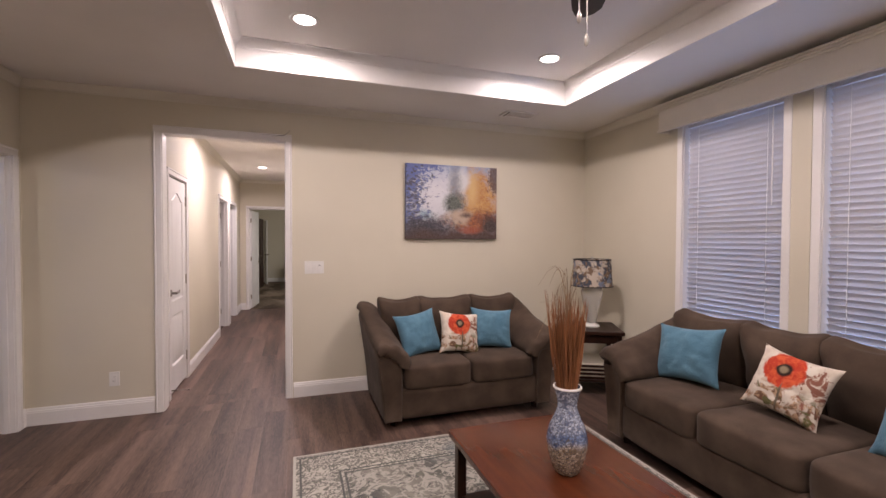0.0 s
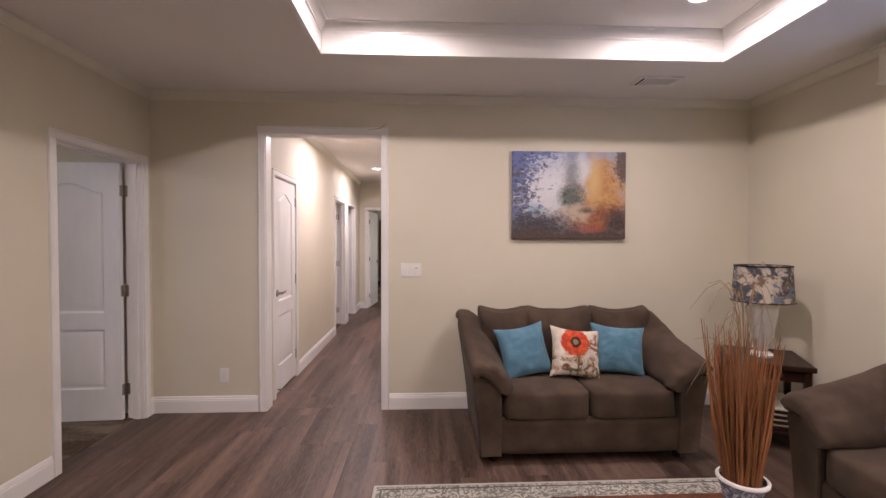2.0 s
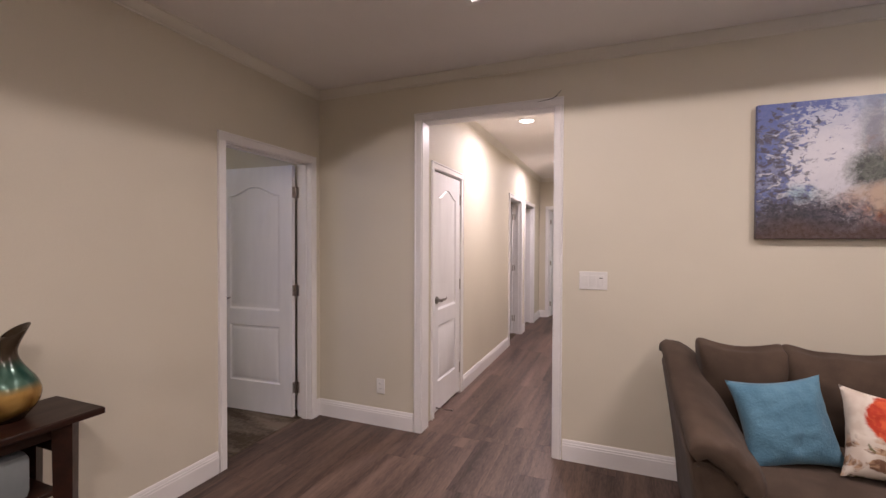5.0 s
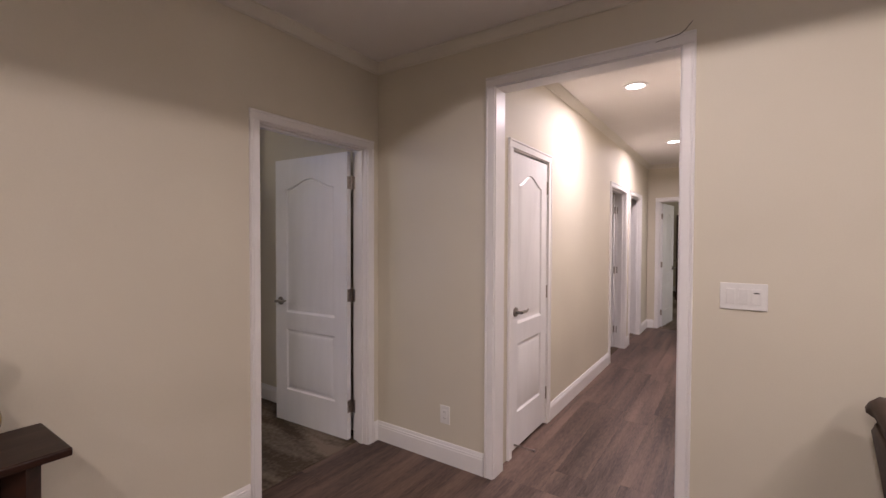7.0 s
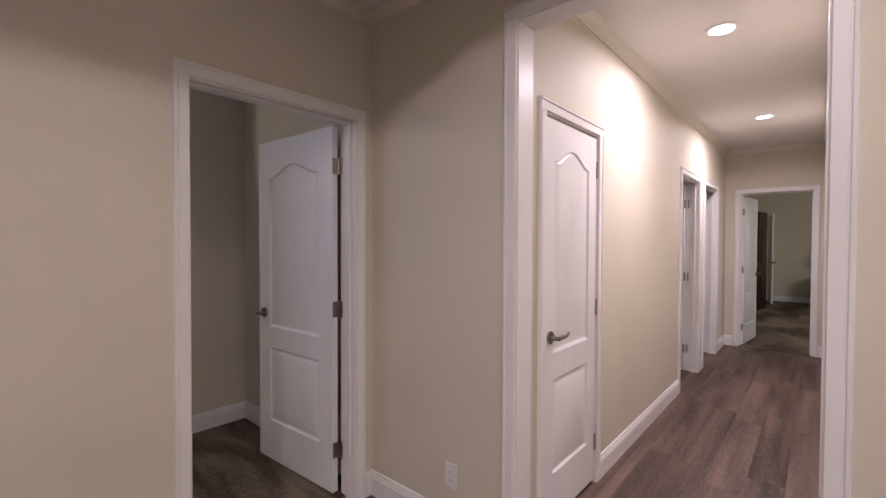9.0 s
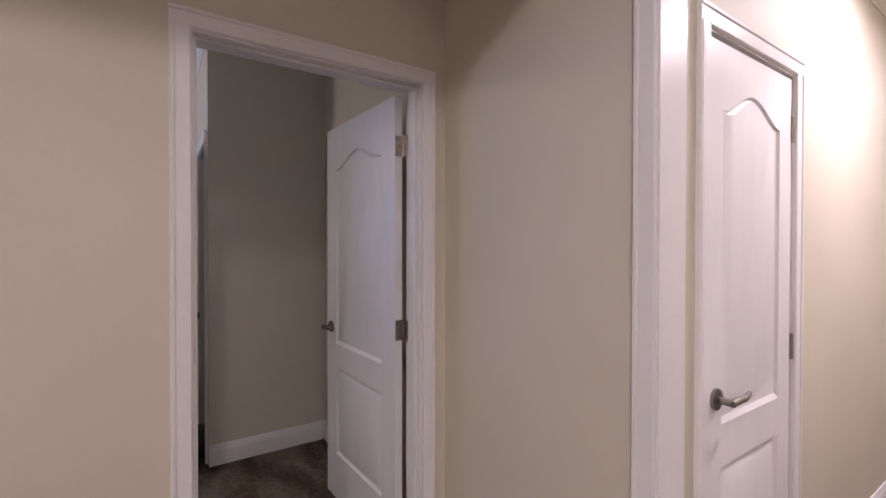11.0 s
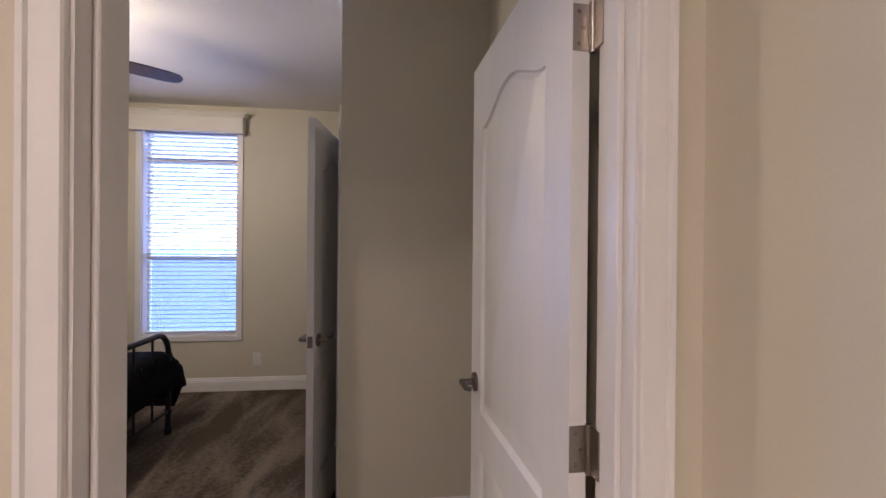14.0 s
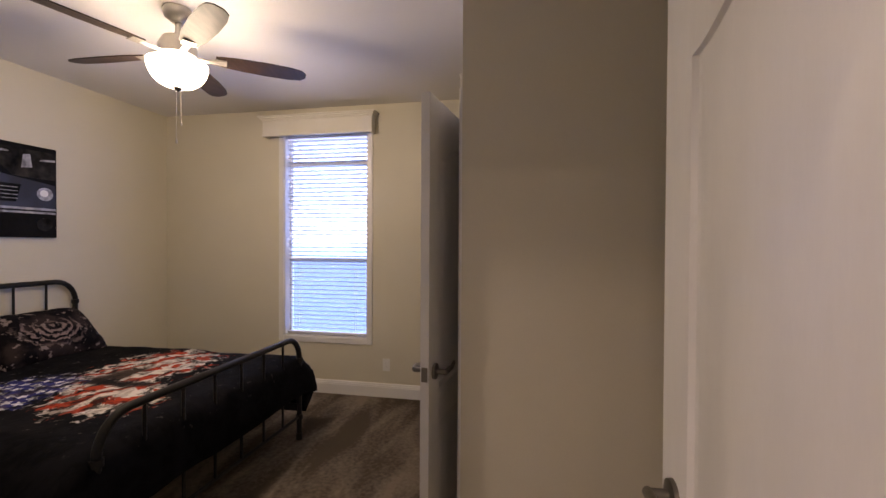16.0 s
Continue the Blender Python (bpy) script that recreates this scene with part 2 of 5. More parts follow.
# ---------- building helpers ----------
def part(name, bm, mat, parent=None, label="", smooth=0.0):
    me = bpy.data.meshes.new(name)
    bmesh.ops.recalc_face_normals(bm, faces=bm.faces)
    bm.to_mesh(me)
    bm.free()
    if mat:
        me.materials.append(mat)
    if smooth:
        for f in me.polygons:
            f.use_smooth = True
        me.set_sharp_from_angle(angle=radians(smooth))
    ob = new(name, me)
    if parent is not None:
        ob.parent = parent
    if label:
        ob["label"] = label
    return ob


def thing(name, label, category, x=0, y=0, z=0, rz=0, group=""):
    ob = new(name)
    ob.empty_display_size = 0.1
    ob.matrix_world = pose(x, y, z, 0, 0, rz)
    return tagged(ob, label, category, group)


def structure(name, bm, mat, label, category, smooth=0.0):
    return tagged(part(name, bm, mat, None, "", smooth), label, category, "", "structure")


def box(bm, x0, x1, y0, y1, z0, z1, bevel=0.0, seg=2, m=None):
    g = bmesh.ops.create_cube(bm, size=1.0)
    vs = g["verts"]
    for v in vs:
        v.co = Vector((x0 + (v.co.x + 0.5) * (x1 - x0), y0 + (v.co.y + 0.5) * (y1 - y0), z0 + (v.co.z + 0.5) * (z1 - z0)))
        if m:
            v.co = m @ v.co
    if bevel:
        es = list({e for v in vs for e in v.link_edges})
        bmesh.ops.bevel(bm, geom=es, offset=bevel, segments=seg, affect="EDGES", profile=0.5)


def boxed(x0, x1, y0, y1, z0, z1, bevel=0.0, seg=2):
    bm = bmesh.new()
    box(bm, x0, x1, y0, y1, z0, z1, bevel, seg)
    return bm


def tube(bm, pts, radii, seg=10, cap=True, flat=(1.0, 1.0), up=Vector((0, 0, 1)), across=None):
    """A round or oval bar along a line of points."""
    pts = [Vector(p) for p in pts]
    if isinstance(radii, (int, float)):
        radii = [radii] * len(pts)
    rings = []
    for i, p in enumerate(pts):
        d = (pts[min(i + 1, len(pts) - 1)] - pts[max(i - 1, 0)]).normalized()
        side = d.cross(up)
        side = side.normalized() if side.length > 1e-4 else d.cross(Vector((1, 0, 0))).normalized()
        side = across if across else side
        top = side.cross(d).normalized()
        rings.append([bm.verts.new(p + radii[i] * (flat[0] * math.cos(a) * side + flat[1] * math.sin(a) * top))
                      for a in (2 * math.pi * k / seg for k in range(seg))])
    for r0, r1 in zip(rings, rings[1:]):
        for k in range(seg):
            bm.faces.new((r0[k], r0[(k + 1) % seg], r1[(k + 1) % seg], r1[k]))
    if cap:
        bm.faces.new(rings[0][::-1])
        bm.faces.new(rings[-1])


def lathe(bm, prof, cx=0.0, cy=0.0, seg=32, cap=True):
    rings = [[bm.verts.new((cx + r * math.cos(2 * math.pi * k / seg), cy + r * math.sin(2 * math.pi * k / seg), z))
              for k in range(seg)] for r, z in prof]
    for r0, r1 in zip(rings, rings[1:]):
        for k in range(seg):
            bm.faces.new((r0[k], r0[(k + 1) % seg], r1[(k + 1) % seg], r1[k]))
    if cap:
        bm.faces.new(rings[0][::-1])
        bm.faces.new(rings[-1])


def softbox(bm, size, power=5.0, n=10, m=None, puff=(0, 0, 0), wrinkle=0.0, seed=0.0, ears=0.0):
    """A padded block: a box with round edges whose faces swell, with slight creases."""
    g = bmesh.ops.create_cube(bm, size=2.0)
    es = list({e for v in g["verts"] for e in v.link_edges})
    bmesh.ops.subdivide_edges(bm, edges=es, cuts=n, use_grid_fill=True)
    for v in bm.verts:
        c = v.co.copy()
        k = (abs(c.x) ** power + abs(c.y) ** power + abs(c.z) ** power) ** (1 / power)
        q = c / k
        bulge = Vector((puff[0] * (1 - q.y * q.y) * (1 - q.z * q.z) * q.x, puff[1] * (1 - q.x * q.x) * (1 - q.z * q.z) * q.y,
                        puff[2] * (1 - q.x * q.x) * (1 - q.y * q.y) * q.z))
        p = Vector((q.x * size[0] / 2, q.y * size[1] / 2, q.z * size[2] / 2)) + bulge
        if ears and q.z > 0:
            p.z += ears * q.z * (abs(q.x) ** 4 - 0.35)
            p.x += 0.4 * ears * q.z ** 3 * q.x ** 5
            p.y *= 1 - 0.45 * q.z ** 4
        if wrinkle:
            p += c.normalized() * wrinkle * noise.noise(Vector((p.x * 7 + seed, p.y * 7, p.z * 7)))
        v.co = m @ p if m else p


def pillow_mesh(bm, w, h, t, n=18, seed=0.0, pinch=0.10, full_power=2.6):
    """A stuffed square: pinched corners, full in the middle; stands in the xz plane."""
    grids = []
    for side in (-1, 1):
        grid = []
        for i in range(n + 1):
            row = []
            for j in range(n + 1):
                u, v = 2 * i / n - 1, 2 * j / n - 1
                full = max((1 - abs(u) ** full_power) * (1 - abs(v) ** full_power), 0.0) ** 0.55
                pull = 1 - pinch * (1 - v * v) * abs(u) ** 4, 1 - pinch * (1 - u * u) * abs(v) ** 4
                crease = 0.016 * noise.noise(Vector((u * 3 + seed, v * 3, side * 2.0))) + 0.011 * noise.noise(Vector((u * 5 + v * 2 + seed, v * 7 - u * 3, side + 4.0)))
                row.append(bm.verts.new((u * w / 2 * pull[0], side * (t / 2 * full + crease * full), v * h / 2 * pull[1])))
            grid.append(row)
        grids.append(grid)
        for i in range(n):
            for j in range(n):
                bm.faces.new((grid[i][j], grid[i + 1][j], grid[i + 1][j + 1], grid[i][j + 1]))
    bmesh.ops.remove_doubles(bm, verts=bm.verts, dist=0.0004)


def profile_run(bm, prof, p0, p1, inward):
    """A moulding: a closed outline of (depth from the wall, height) drawn along the wall from p0 to p1."""
    nrm = Vector((*inward, 0)).normalized()
    ends = [[bm.verts.new(Vector((p[0], p[1], 0)) + nrm * d + Vector((0, 0, z))) for d, z in prof] for p in (p0, p1)]
    k = len(prof)
    for i in range(k):
        bm.faces.new((ends[0][i], ends[0][(i + 1) % k], ends[1][(i + 1) % k], ends[1][i]))
    bm.faces.new(ends[0][::-1])
    bm.faces.new(ends[1])


BASE = [(0, 0), (0.015, 0), (0.015, 0.098), (0.0125, 0.102), (0.0125, 0.112), (0.009, 0.116), (0.009, 0.126), (0.004, 0.135), (0, 0.135)]


def crown_profile(top):
    return [(0, top - 0.064), (0.006, top - 0.064), (0.008, top - 0.053), (0.014, top - 0.049), (0.025, top - 0.030), (0.040, top - 0.015),
            (0.043, top - 0.009), (0.051, top - 0.007), (0.051, top), (0, top)]


def baseboard(p0, p1, inward):
    bm = bmesh.new()
    profile_run(bm, BASE, p0, p1, inward)
    return structure("baseboard", bm, TRIM, "white painted moulded baseboard along the wall", "baseboard", 30)


def crown(p0, p1, inward, top):
    bm = bmesh.new()
    profile_run(bm, crown_profile(top), p0, p1, inward)
    return structure("crown_trim", bm, CROWN if top == CEIL else TRIM, "white painted crown moulding under the ceiling", "moulding", 30)


def casing_bars(parent, axis, face, out, a0, a1, top, width=0.056, floor=0.0):
    """Door casing on one face of a wall: two uprights and a head, each a moulded board. axis: the wall's direction."""
    prof = ((0.0, 0.0), (0.0, 0.010), (0.05, 0.0135), (0.66, 0.0150), (0.69, 0.0125), (0.74, 0.0125), (0.79, 0.0175), (0.93, 0.0185), (1.0, 0.0130), (1.0, 0.0))

    def bar(name, u0, u1, z0, z1, upright, inner):
        bm = bmesh.new()
        rows = []
        for end in (0, 1):
            row = []
            for f, thick in prof:
                d = face + out * thick
                if upright:
                    u, z = (u1 - f * (u1 - u0) if inner else u0 + f * (u1 - u0)), (z0, z1)[end]
                else:
                    u, z = (u0, u1)[end], z0 + f * (z1 - z0)
                row.append(bm.verts.new((d, u, z) if axis == "y" else (u, d, z)))
            rows.append(row)
        n = len(prof)
        for i in range(n):
            bm.faces.new((rows[0][i], rows[0][(i + 1) % n], rows[1][(i + 1) % n], rows[1][i]))
        bm.faces.new(rows[0])
        bm.faces.new(rows[1][::-1])
        part(name, bm, TRIM, parent, "", 30)
    bar("casing_upright", a0 - width, a0, floor, top, True, True)
    bar("casing_upright", a1, a1 + width, floor, top, True, False)
    bar("casing_head", a0 - width, a1 + width, top, top + width, False, False)


def doorway(name, label, axis, f0, f1, a0, a1, top, casing=(True, True), stop=True):
    """Jambs, head and casings that line an opening from face f0 to face f1, clear from a0 to a1 and up to top."""
    ob = thing(name, label, "doorway")
    ob["kind"] = "structure"
    jt = 0.015
    for nm, u0, u1, z0, z1 in (("jamb", a0 - jt, a0, 0, top + jt), ("jamb", a1, a1 + jt, 0, top + jt), ("jamb_head", a0, a1, top, top + jt)):
        bm = boxed(f0, f1, u0, u1, z0, z1) if axis == "y" else boxed(u0, u1, f0, f1, z0, z1)
        part(nm, bm, TRIM, ob)
    if stop:
        c = (f0 + f1) / 2 + 0.01
        for nm, u0, u1, z0, z1 in (("door_stop", a0, a0 + 0.011, 0, top), ("door_stop", a1 - 0.011, a1, 0, top), ("door_stop", a0 + 0.011, a1 - 0.011, top - 0.011, top)):
            bm = boxed(c - 0.018, c + 0.018, u0, u1, z0, z1, 0.002, 1) if axis == "y" else boxed(u0, u1, c - 0.018, c + 0.018, z0, z1, 0.002, 1)
            part(nm, bm, TRIM, ob)
    if casing[0]:
        casing_bars(ob, axis, f0, -1, a0 - 0.006, a1 + 0.006, top + 0.006)
    if casing[1]:
        casing_bars(ob, axis, f1, 1, a0 - 0.006, a1 + 0.006, top + 0.006)
    return ob


def panel_outline(x0, x1, z0, z1, arch, n=14):
    pts = [(x0, z0), (x1, z0)]
    if not arch:
        return pts + [(x1, z1), (x0, z1)]
    w = x1 - x0
    for k in range(n + 1):
        u = 1 - k / n
        s = 0.5 - 0.5 * math.cos(2 * math.pi * u)
        pts.append((x0 + u * w, z1 + arch * s ** 0.9))
    return pts


def inset(pts, d):
    cx, cz = sum(p[0] for p in pts) / len(pts), sum(p[1] for p in pts) / len(pts)
    w, h = max(p[0] for p in pts) - min(p[0] for p in pts), max(p[1] for p in pts) - min(p[1] for p in pts)
    return [(cx + (x - cx) * (1 - 2 * d / w), cz + (z - cz) * (1 - 2 * d / h)) for x, z in pts]


def door_leaf(name, label, hinge, angle, w, h=2.015, lift=0.012, lever=True, levers=(1, -1), flip=1, hinges=True, hinge_side=1, screws=False):
    """A moulded two-panel door with an arched upper panel. It hangs at hinge and runs along its own +x; flip=-1 puts the knuckles on +y."""
    ob = thing(name, label, "door", hinge[0], hinge[1], 0, angle)
    ob["kind"] = "structure"
    t = 0.035
    bm = bmesh.new()
    st = 0.155 * w + 0.005
    outlines = [panel_outline(st, w - st, 0.26, 0.73, 0), panel_outline(st, w - st, 0.86, 1.80, 0.075)]
    frame_pts = [(0, lift), (w, lift), (w, lift + h), (0, lift + h)]
    rims = []
    for side in (-1, 1):
        y = side * t / 2
        def loop(pts, yy):
            vs = [bm.verts.new((x, yy, z)) for x, z in pts]
            return vs, [bm.edges.new((vs[i], vs[(i + 1) % len(vs)])) for i in range(len(vs))]
        outer, oe = loop(frame_pts, y)
        rims.append(outer)
        edges, starts = list(oe), []
        for pts in outlines:
            vs, es = loop(pts, y)
            starts.append((pts, vs))
            edges += es
        bmesh.ops.triangle_fill(bm, use_beauty=True, use_dissolve=False, edges=edges, normal=(0, side, 0))
        for pts, vs in starts:
            prev = vs
            for d, dep in ((0.010, 0.009), (0.022, 0.010), (0.046, 0.002)):
                ring = [bm.verts.new((x, y - side * dep, z)) for x, z in inset(pts, d)]
                for i in range(len(ring)):
                    bm.faces.new((prev[i], prev[(i + 1) % len(ring)], ring[(i + 1) % len(ring)], ring[i]))
                prev = ring
            bm.faces.new(prev)
    for i in range(4):
        bm.faces.new((rims[0][i], rims[0][(i + 1) % 4], rims[1][(i + 1) % 4], rims[1][i]))
    part("leaf", bm, DOOR, ob, "", 22)
    if lever:
        lx, lz = w - 0.062, 0.945
        hb = bmesh.new()
        for s in levers:
            y0 = s * t / 2
            tube(hb, [(lx, y0, lz), (lx, y0 + s * 0.009, lz), (lx, y0 + s * 0.011, lz)], [0.032, 0.031, 0.024], 20)
            tube(hb, [(lx, y0 + s * 0.008, lz), (lx, y0 + s * 0.048, lz)], 0.011, 14)
            arm = [(lx + 0.006, y0 + s * 0.048, lz), (lx - 0.03, y0 + s * 0.052, lz + 0.006), (lx - 0.07, y0 + s * 0.050, lz + 0.001),
                   (lx - 0.105, y0 + s * 0.047, lz + 0.010), (lx - 0.112, y0 + s * 0.046, lz + 0.016)]
            tube(hb, arm, [0.011, 0.0105, 0.009, 0.007, 0.004], 12)
        part("door_handle", hb, NICKEL, ob, "brushed nickel lever handle with round rose", 40)
        pb = boxed(w - 0.0005, w + 0.0015, -0.0125, 0.0125, lz - 0.028, lz + 0.028, 0.0006, 1)
        part("latch_plate", pb, NICKEL, ob, "nickel latch plate")
    if hinges:
        for z in (0.245, 1.03, 1.82):
            hb = bmesh.new()
            ky = -flip * hinge_side * (t / 2 + 0.004)
            tube(hb, [(-0.003, ky, z - 0.047), (-0.003, ky, z + 0.047)], 0.0065, 10)
            box(hb, -0.0012, 0.0005, -t / 2 + 0.001, t / 2 - 0.001, z - 0.044, z + 0.044)
            box(hb, -0.038, -0.004, min(ky, ky - flip * hinge_side * 0.0035), max(ky, ky - flip * hinge_side * 0.0035), z - 0.044, z + 0.044)
            plate_ob = part("hinge", hb, HINGE, ob, "satin nickel butt hinge", 40)
            if screws:
                for dz, dy in ((-0.030, 0.004), (0.0, -0.005), (0.030, 0.004)):
                    sb = bmesh.new()
                    tube(sb, [(-0.0012, dy, z + dz), (-0.0024, dy, z + dz)], [0.0045, 0.0034], 12)
                    part("screw", sb, NICKEL, plate_ob, "", 40)
    return ob


# ---------- large structure ----------
def wall(name, axis, f0, f1, a0, a1, z1, holes=(), label="cream painted plaster wall"):
    """A wall from face f0 to face f1 along axis, with holes (a0, a1, z0, z1) right through it."""
    bm = bmesh.new()

    def put(u0, u1, z0, z1):
        if u1 - u0 > 1e-4 and z1 - z0 > 1e-4:
            box(bm, *((f0, f1, u0, u1) if axis == "y" else (u0, u1, f0, f1)), z0, z1)
    at = a0
    for h0, h1, b, t in sorted(holes):
        put(at, h0, 0, z1)
        put(h0, h1, 0, b)
        put(h0, h1, t, z1)
        at = h1
    put(at, a1, 0, z1)
    return structure(name, bm, WALL, label, "wall")


HIGH = 2.95
CLO_Y0, CLO_Y1, CLO_TOP = 4.30, 4.924, 2.012
OPEN_X0, OPEN_X1, OPEN_TOP = 0.890, 1.838, 2.312
DOOR_Y0, DOOR_Y1, DOOR_TOP = 3.086, 3.883, 2.043
WINDOWS = [(1.876, 2.68), (0.853, 1.657)]
WIN_Z0, WIN_Z1 = 0.62, 2.44
BWIN = (1.16, 2.027, 0.54, 2.53)
J = 0.015
wall("wall_north", "x", YN, YN + TH, XW - TH, XE + TH, HIGH, [(OPEN_X0 - J, OPEN_X1 + J, 0, OPEN_TOP + J)])
wall("wall_west", "y", XW - TH, XW, YS, YN, HIGH, [(DOOR_Y0 - J, DOOR_Y1 + J, 0, DOOR_TOP + J)])
wall("wall_east", "y", XE, XE + TH, YS, YN, HIGH, [(a, b, WIN_Z0, WIN_Z1) for a, b in WINDOWS])
# never in view: added to close the room and hold its light in
wall("wall_south", "x", YS - TH, YS, XW - TH, XE + TH, HIGH)
wall("hall_wall_west", "y", HX0 - TH, HX0, YN + TH, HY1, HIGH,
     [(CLO_Y0 - J, CLO_Y1 + J, 0, CLO_TOP + J), (6.96 - J, 7.74 + J, 0, 2.04 + J), (8.03 - J, 8.77 + J, 0, 2.04 + J)])
wall("hall_wall_east", "y", HX1, HX1 + TH, YN + TH, HY1, HIGH)
wall("hall_wall_end", "x", HY1, HY1 + TH, -1.6, 4.0, HIGH, [(1.03 - J, 1.77 + J, 0, 2.05 + J)])
wall("bedroom_wall_west", "y", BX0 - TH, BX0, BY0 - TH, YN + TH, HIGH, [BWIN])
wall("bedroom_wall_south", "x", BY0 - TH, BY0, BX0, XW - TH, HIGH)
wall("bedroom_wall_north", "x", YN, YN + TH, BX0, XW - TH, HIGH)
wall("closet_wall_side", "y", -1.69, -1.59, 3.257, YN, HIGH)
wall("closet_wall_front", "x", 3.257, 3.357, -2.5, -1.69, HIGH, [(-2.36, -1.69, 0, 2.06)])
wall("closet_wall_back", "y", -2.5, -2.4, 3.357, YN, HIGH)
wall("side_room_wall_west", "y", -1.72, -1.6, YN + TH, HY1, HIGH)
wall("side_room_partition", "x", 7.84, 7.94, -1.6, HX0 - TH, HIGH)
wall("side_room_partition", "x", 5.2, 5.3, -1.6, HX0 - TH, HIGH)
wall("far_room_wall_west", "y", -0.12, 0.0, HY1 + TH, 15.4, HIGH)
wall("far_room_wall_north", "x", 15.4, 15.52, -0.12, 4.0, HIGH)
# the hole is an assumed window, out of view, for the added fill lamp
wall("far_room_wall_east", "y", 3.88, 4.0, HY1 + TH, 15.4, HIGH, [(11.2, 12.8, 0.8, 2.2)])

# floors
bm = boxed(XW - 0.09, XE, YS, YN + 0.05, -0.25, -0.008)
structure("floor", bm, material("subfloor", (0.05, 0.035, 0.028)), "dark wood-look vinyl plank floor", "floor")
floor_ob = bpy.data.objects["floor"]
bm = boxed(HX0 - 0.06, HX1, YN + 0.05, HY1, -0.25, -0.008)
structure("hall_floor", bm, bpy.data.materials["subfloor"], "dark wood-look vinyl plank floor of the hall", "floor")
hall_floor = bpy.data.objects["hall_floor"]


def carpet(name, x0, x1, y0, y1, mat):
    bm = bmesh.new()
    box(bm, x0, x1, y0, y1, -0.25, 0.006)
    structure(name, bm, mat, "grey-brown cut pile carpet with vacuum marks", "carpet")


carpet("bedroom_carpet", BX0, XW - 0.09, BY0, YN, CARPET)
carpet("side_room_carpet", -1.6, HX0 - 0.06, YN + TH, HY1, FAR_CARPET)
carpet("far_room_carpet", 0.0, 3.88, HY1, 15.4, FAR_CARPET)

# ceilings: living room and hall with the raised tray, bedroom
bm = bmesh.new()
F = 0.03
for x0, x1, y0, y1 in ((XW, TX0 - F, YS, YN), (TX1 + F, XE, YS, YN), (TX0 - F, TX1 + F, TY1 + F, YN), (TX0 - F, TX1 + F, YS, TY0 - F)):
    box(bm, x0, x1, y0, y1, CEIL, CEIL + 0.02)
box(bm, HX0, HX1, YN + TH, HY1, CEIL, CEIL + 0.02)
box(bm, TX0 - 0.06, TX1 + 0.06, TY0 - 0.06, TY1 + 0.06, TRAY, TRAY + 0.03)
structure("ceiling", bm, CEILING, "off-white textured ceiling with a raised tray", "ceiling")
bm = bmesh.new()
for x0, x1, y0, y1 in ((TX0 - 0.03, TX0, TY0 - 0.03, TY1 + 0.03), (TX1, TX1 + 0.03, TY0 - 0.03, TY1 + 0.03),
                       (TX0, TX1, TY1, TY1 + 0.03), (TX0, TX1, TY0 - 0.03, TY0)):
    box(bm, x0, x1, y0, y1, CEIL - 0.010, TRAY, 0.004, 2)
structure("tray_fascia_trim", bm, TRIM, "white fascia round the raised ceiling tray", "moulding")
for p0, p1, nrm in (((TX0, TY1), (TX1, TY1), (0, -1)), ((TX0, TY0), (TX0, TY1), (1, 0)), ((TX1, TY0), (TX1, TY1), (-1, 0)), ((TX0, TY0), (TX1, TY0), (0, 1))):
    crown(p0, p1, nrm, TRAY)
bm = bmesh.new()
box(bm, BX0, XW - TH, BY0, YN, BED_CEIL, BED_CEIL + 0.03)
structure("bedroom_ceiling", bm, CEILING, "off-white textured bedroom ceiling", "ceiling")
bm = bmesh.new()
box(bm, -1.6, HX0 - TH, YN + TH, HY1, CEIL, CEIL + 0.03)
box(bm, 0.0, 3.88, HY1 + TH, 15.4, CEIL, CEIL + 0.03)
structure("back_room_ceiling", bm, CEILING, "off-white ceiling of the rooms off the hall", "ceiling")
# unseen slab added over the wall tops so no sky light leaks in
bm = boxed(BX0 - 0.4, XE + 0.4, YS - 0.4, 15.9, HIGH, HIGH + 0.1)
structure("roof", bm, CEILING, "unseen roof deck added above the ceilings to block sky light", "roof")
bm = bmesh.new()
bmesh.ops.create_grid(bm, x_segments=8, y_segments=8, size=600)
bmesh.ops.translate(bm, verts=bm.verts, vec=(0, 0, -0.7))
structure("ground", bm, material("yard_ground", (0.16, 0.15, 0.12), (0.08, 0.10, 0.05), rough=0.95, scale=0.4, fine=6), "dry grassy ground outside", "ground")

# mouldings
CW = 0.068
baseboard((XW, YS), (XW, DOOR_Y0 - CW), (1, 0))
baseboard((XW, DOOR_Y1 + CW), (XW, YN), (1, 0))
baseboard((XW, YN), (OPEN_X0 - CW, YN), (0, -1))
baseboard((OPEN_X1 + CW, YN), (XE, YN), (0, -1))
baseboard((XE, YS), (XE, YN), (-1, 0))
baseboard((HX0, CLO_Y1 + CW), (HX0, 6.96 - CW), (1, 0))
baseboard((HX0, 7.74 + CW), (HX0, 8.03 - CW), (1, 0))
baseboard((HX0, 8.77 + CW), (HX0, HY1), (1, 0))
baseboard((HX0, HY1), (1.03 - CW, HY1), (0, -1))
baseboard((1.77 + CW, HY1), (HX1, HY1), (0, -1))
baseboard((HX1, YN + TH), (HX1, HY1), (-1, 0))
baseboard((BX0, BY0), (BX0, 2.72), (1, 0))
baseboard((BX0, BY0), (XW - TH, BY0), (0, 1))
baseboard((-1.59, 3.257), (-1.59, YN), (1, 0))
baseboard((-1.59, YN), (XW - TH, YN), (0, -1))
baseboard((0.0, 15.4), (3.88, 15.4), (0, -1))
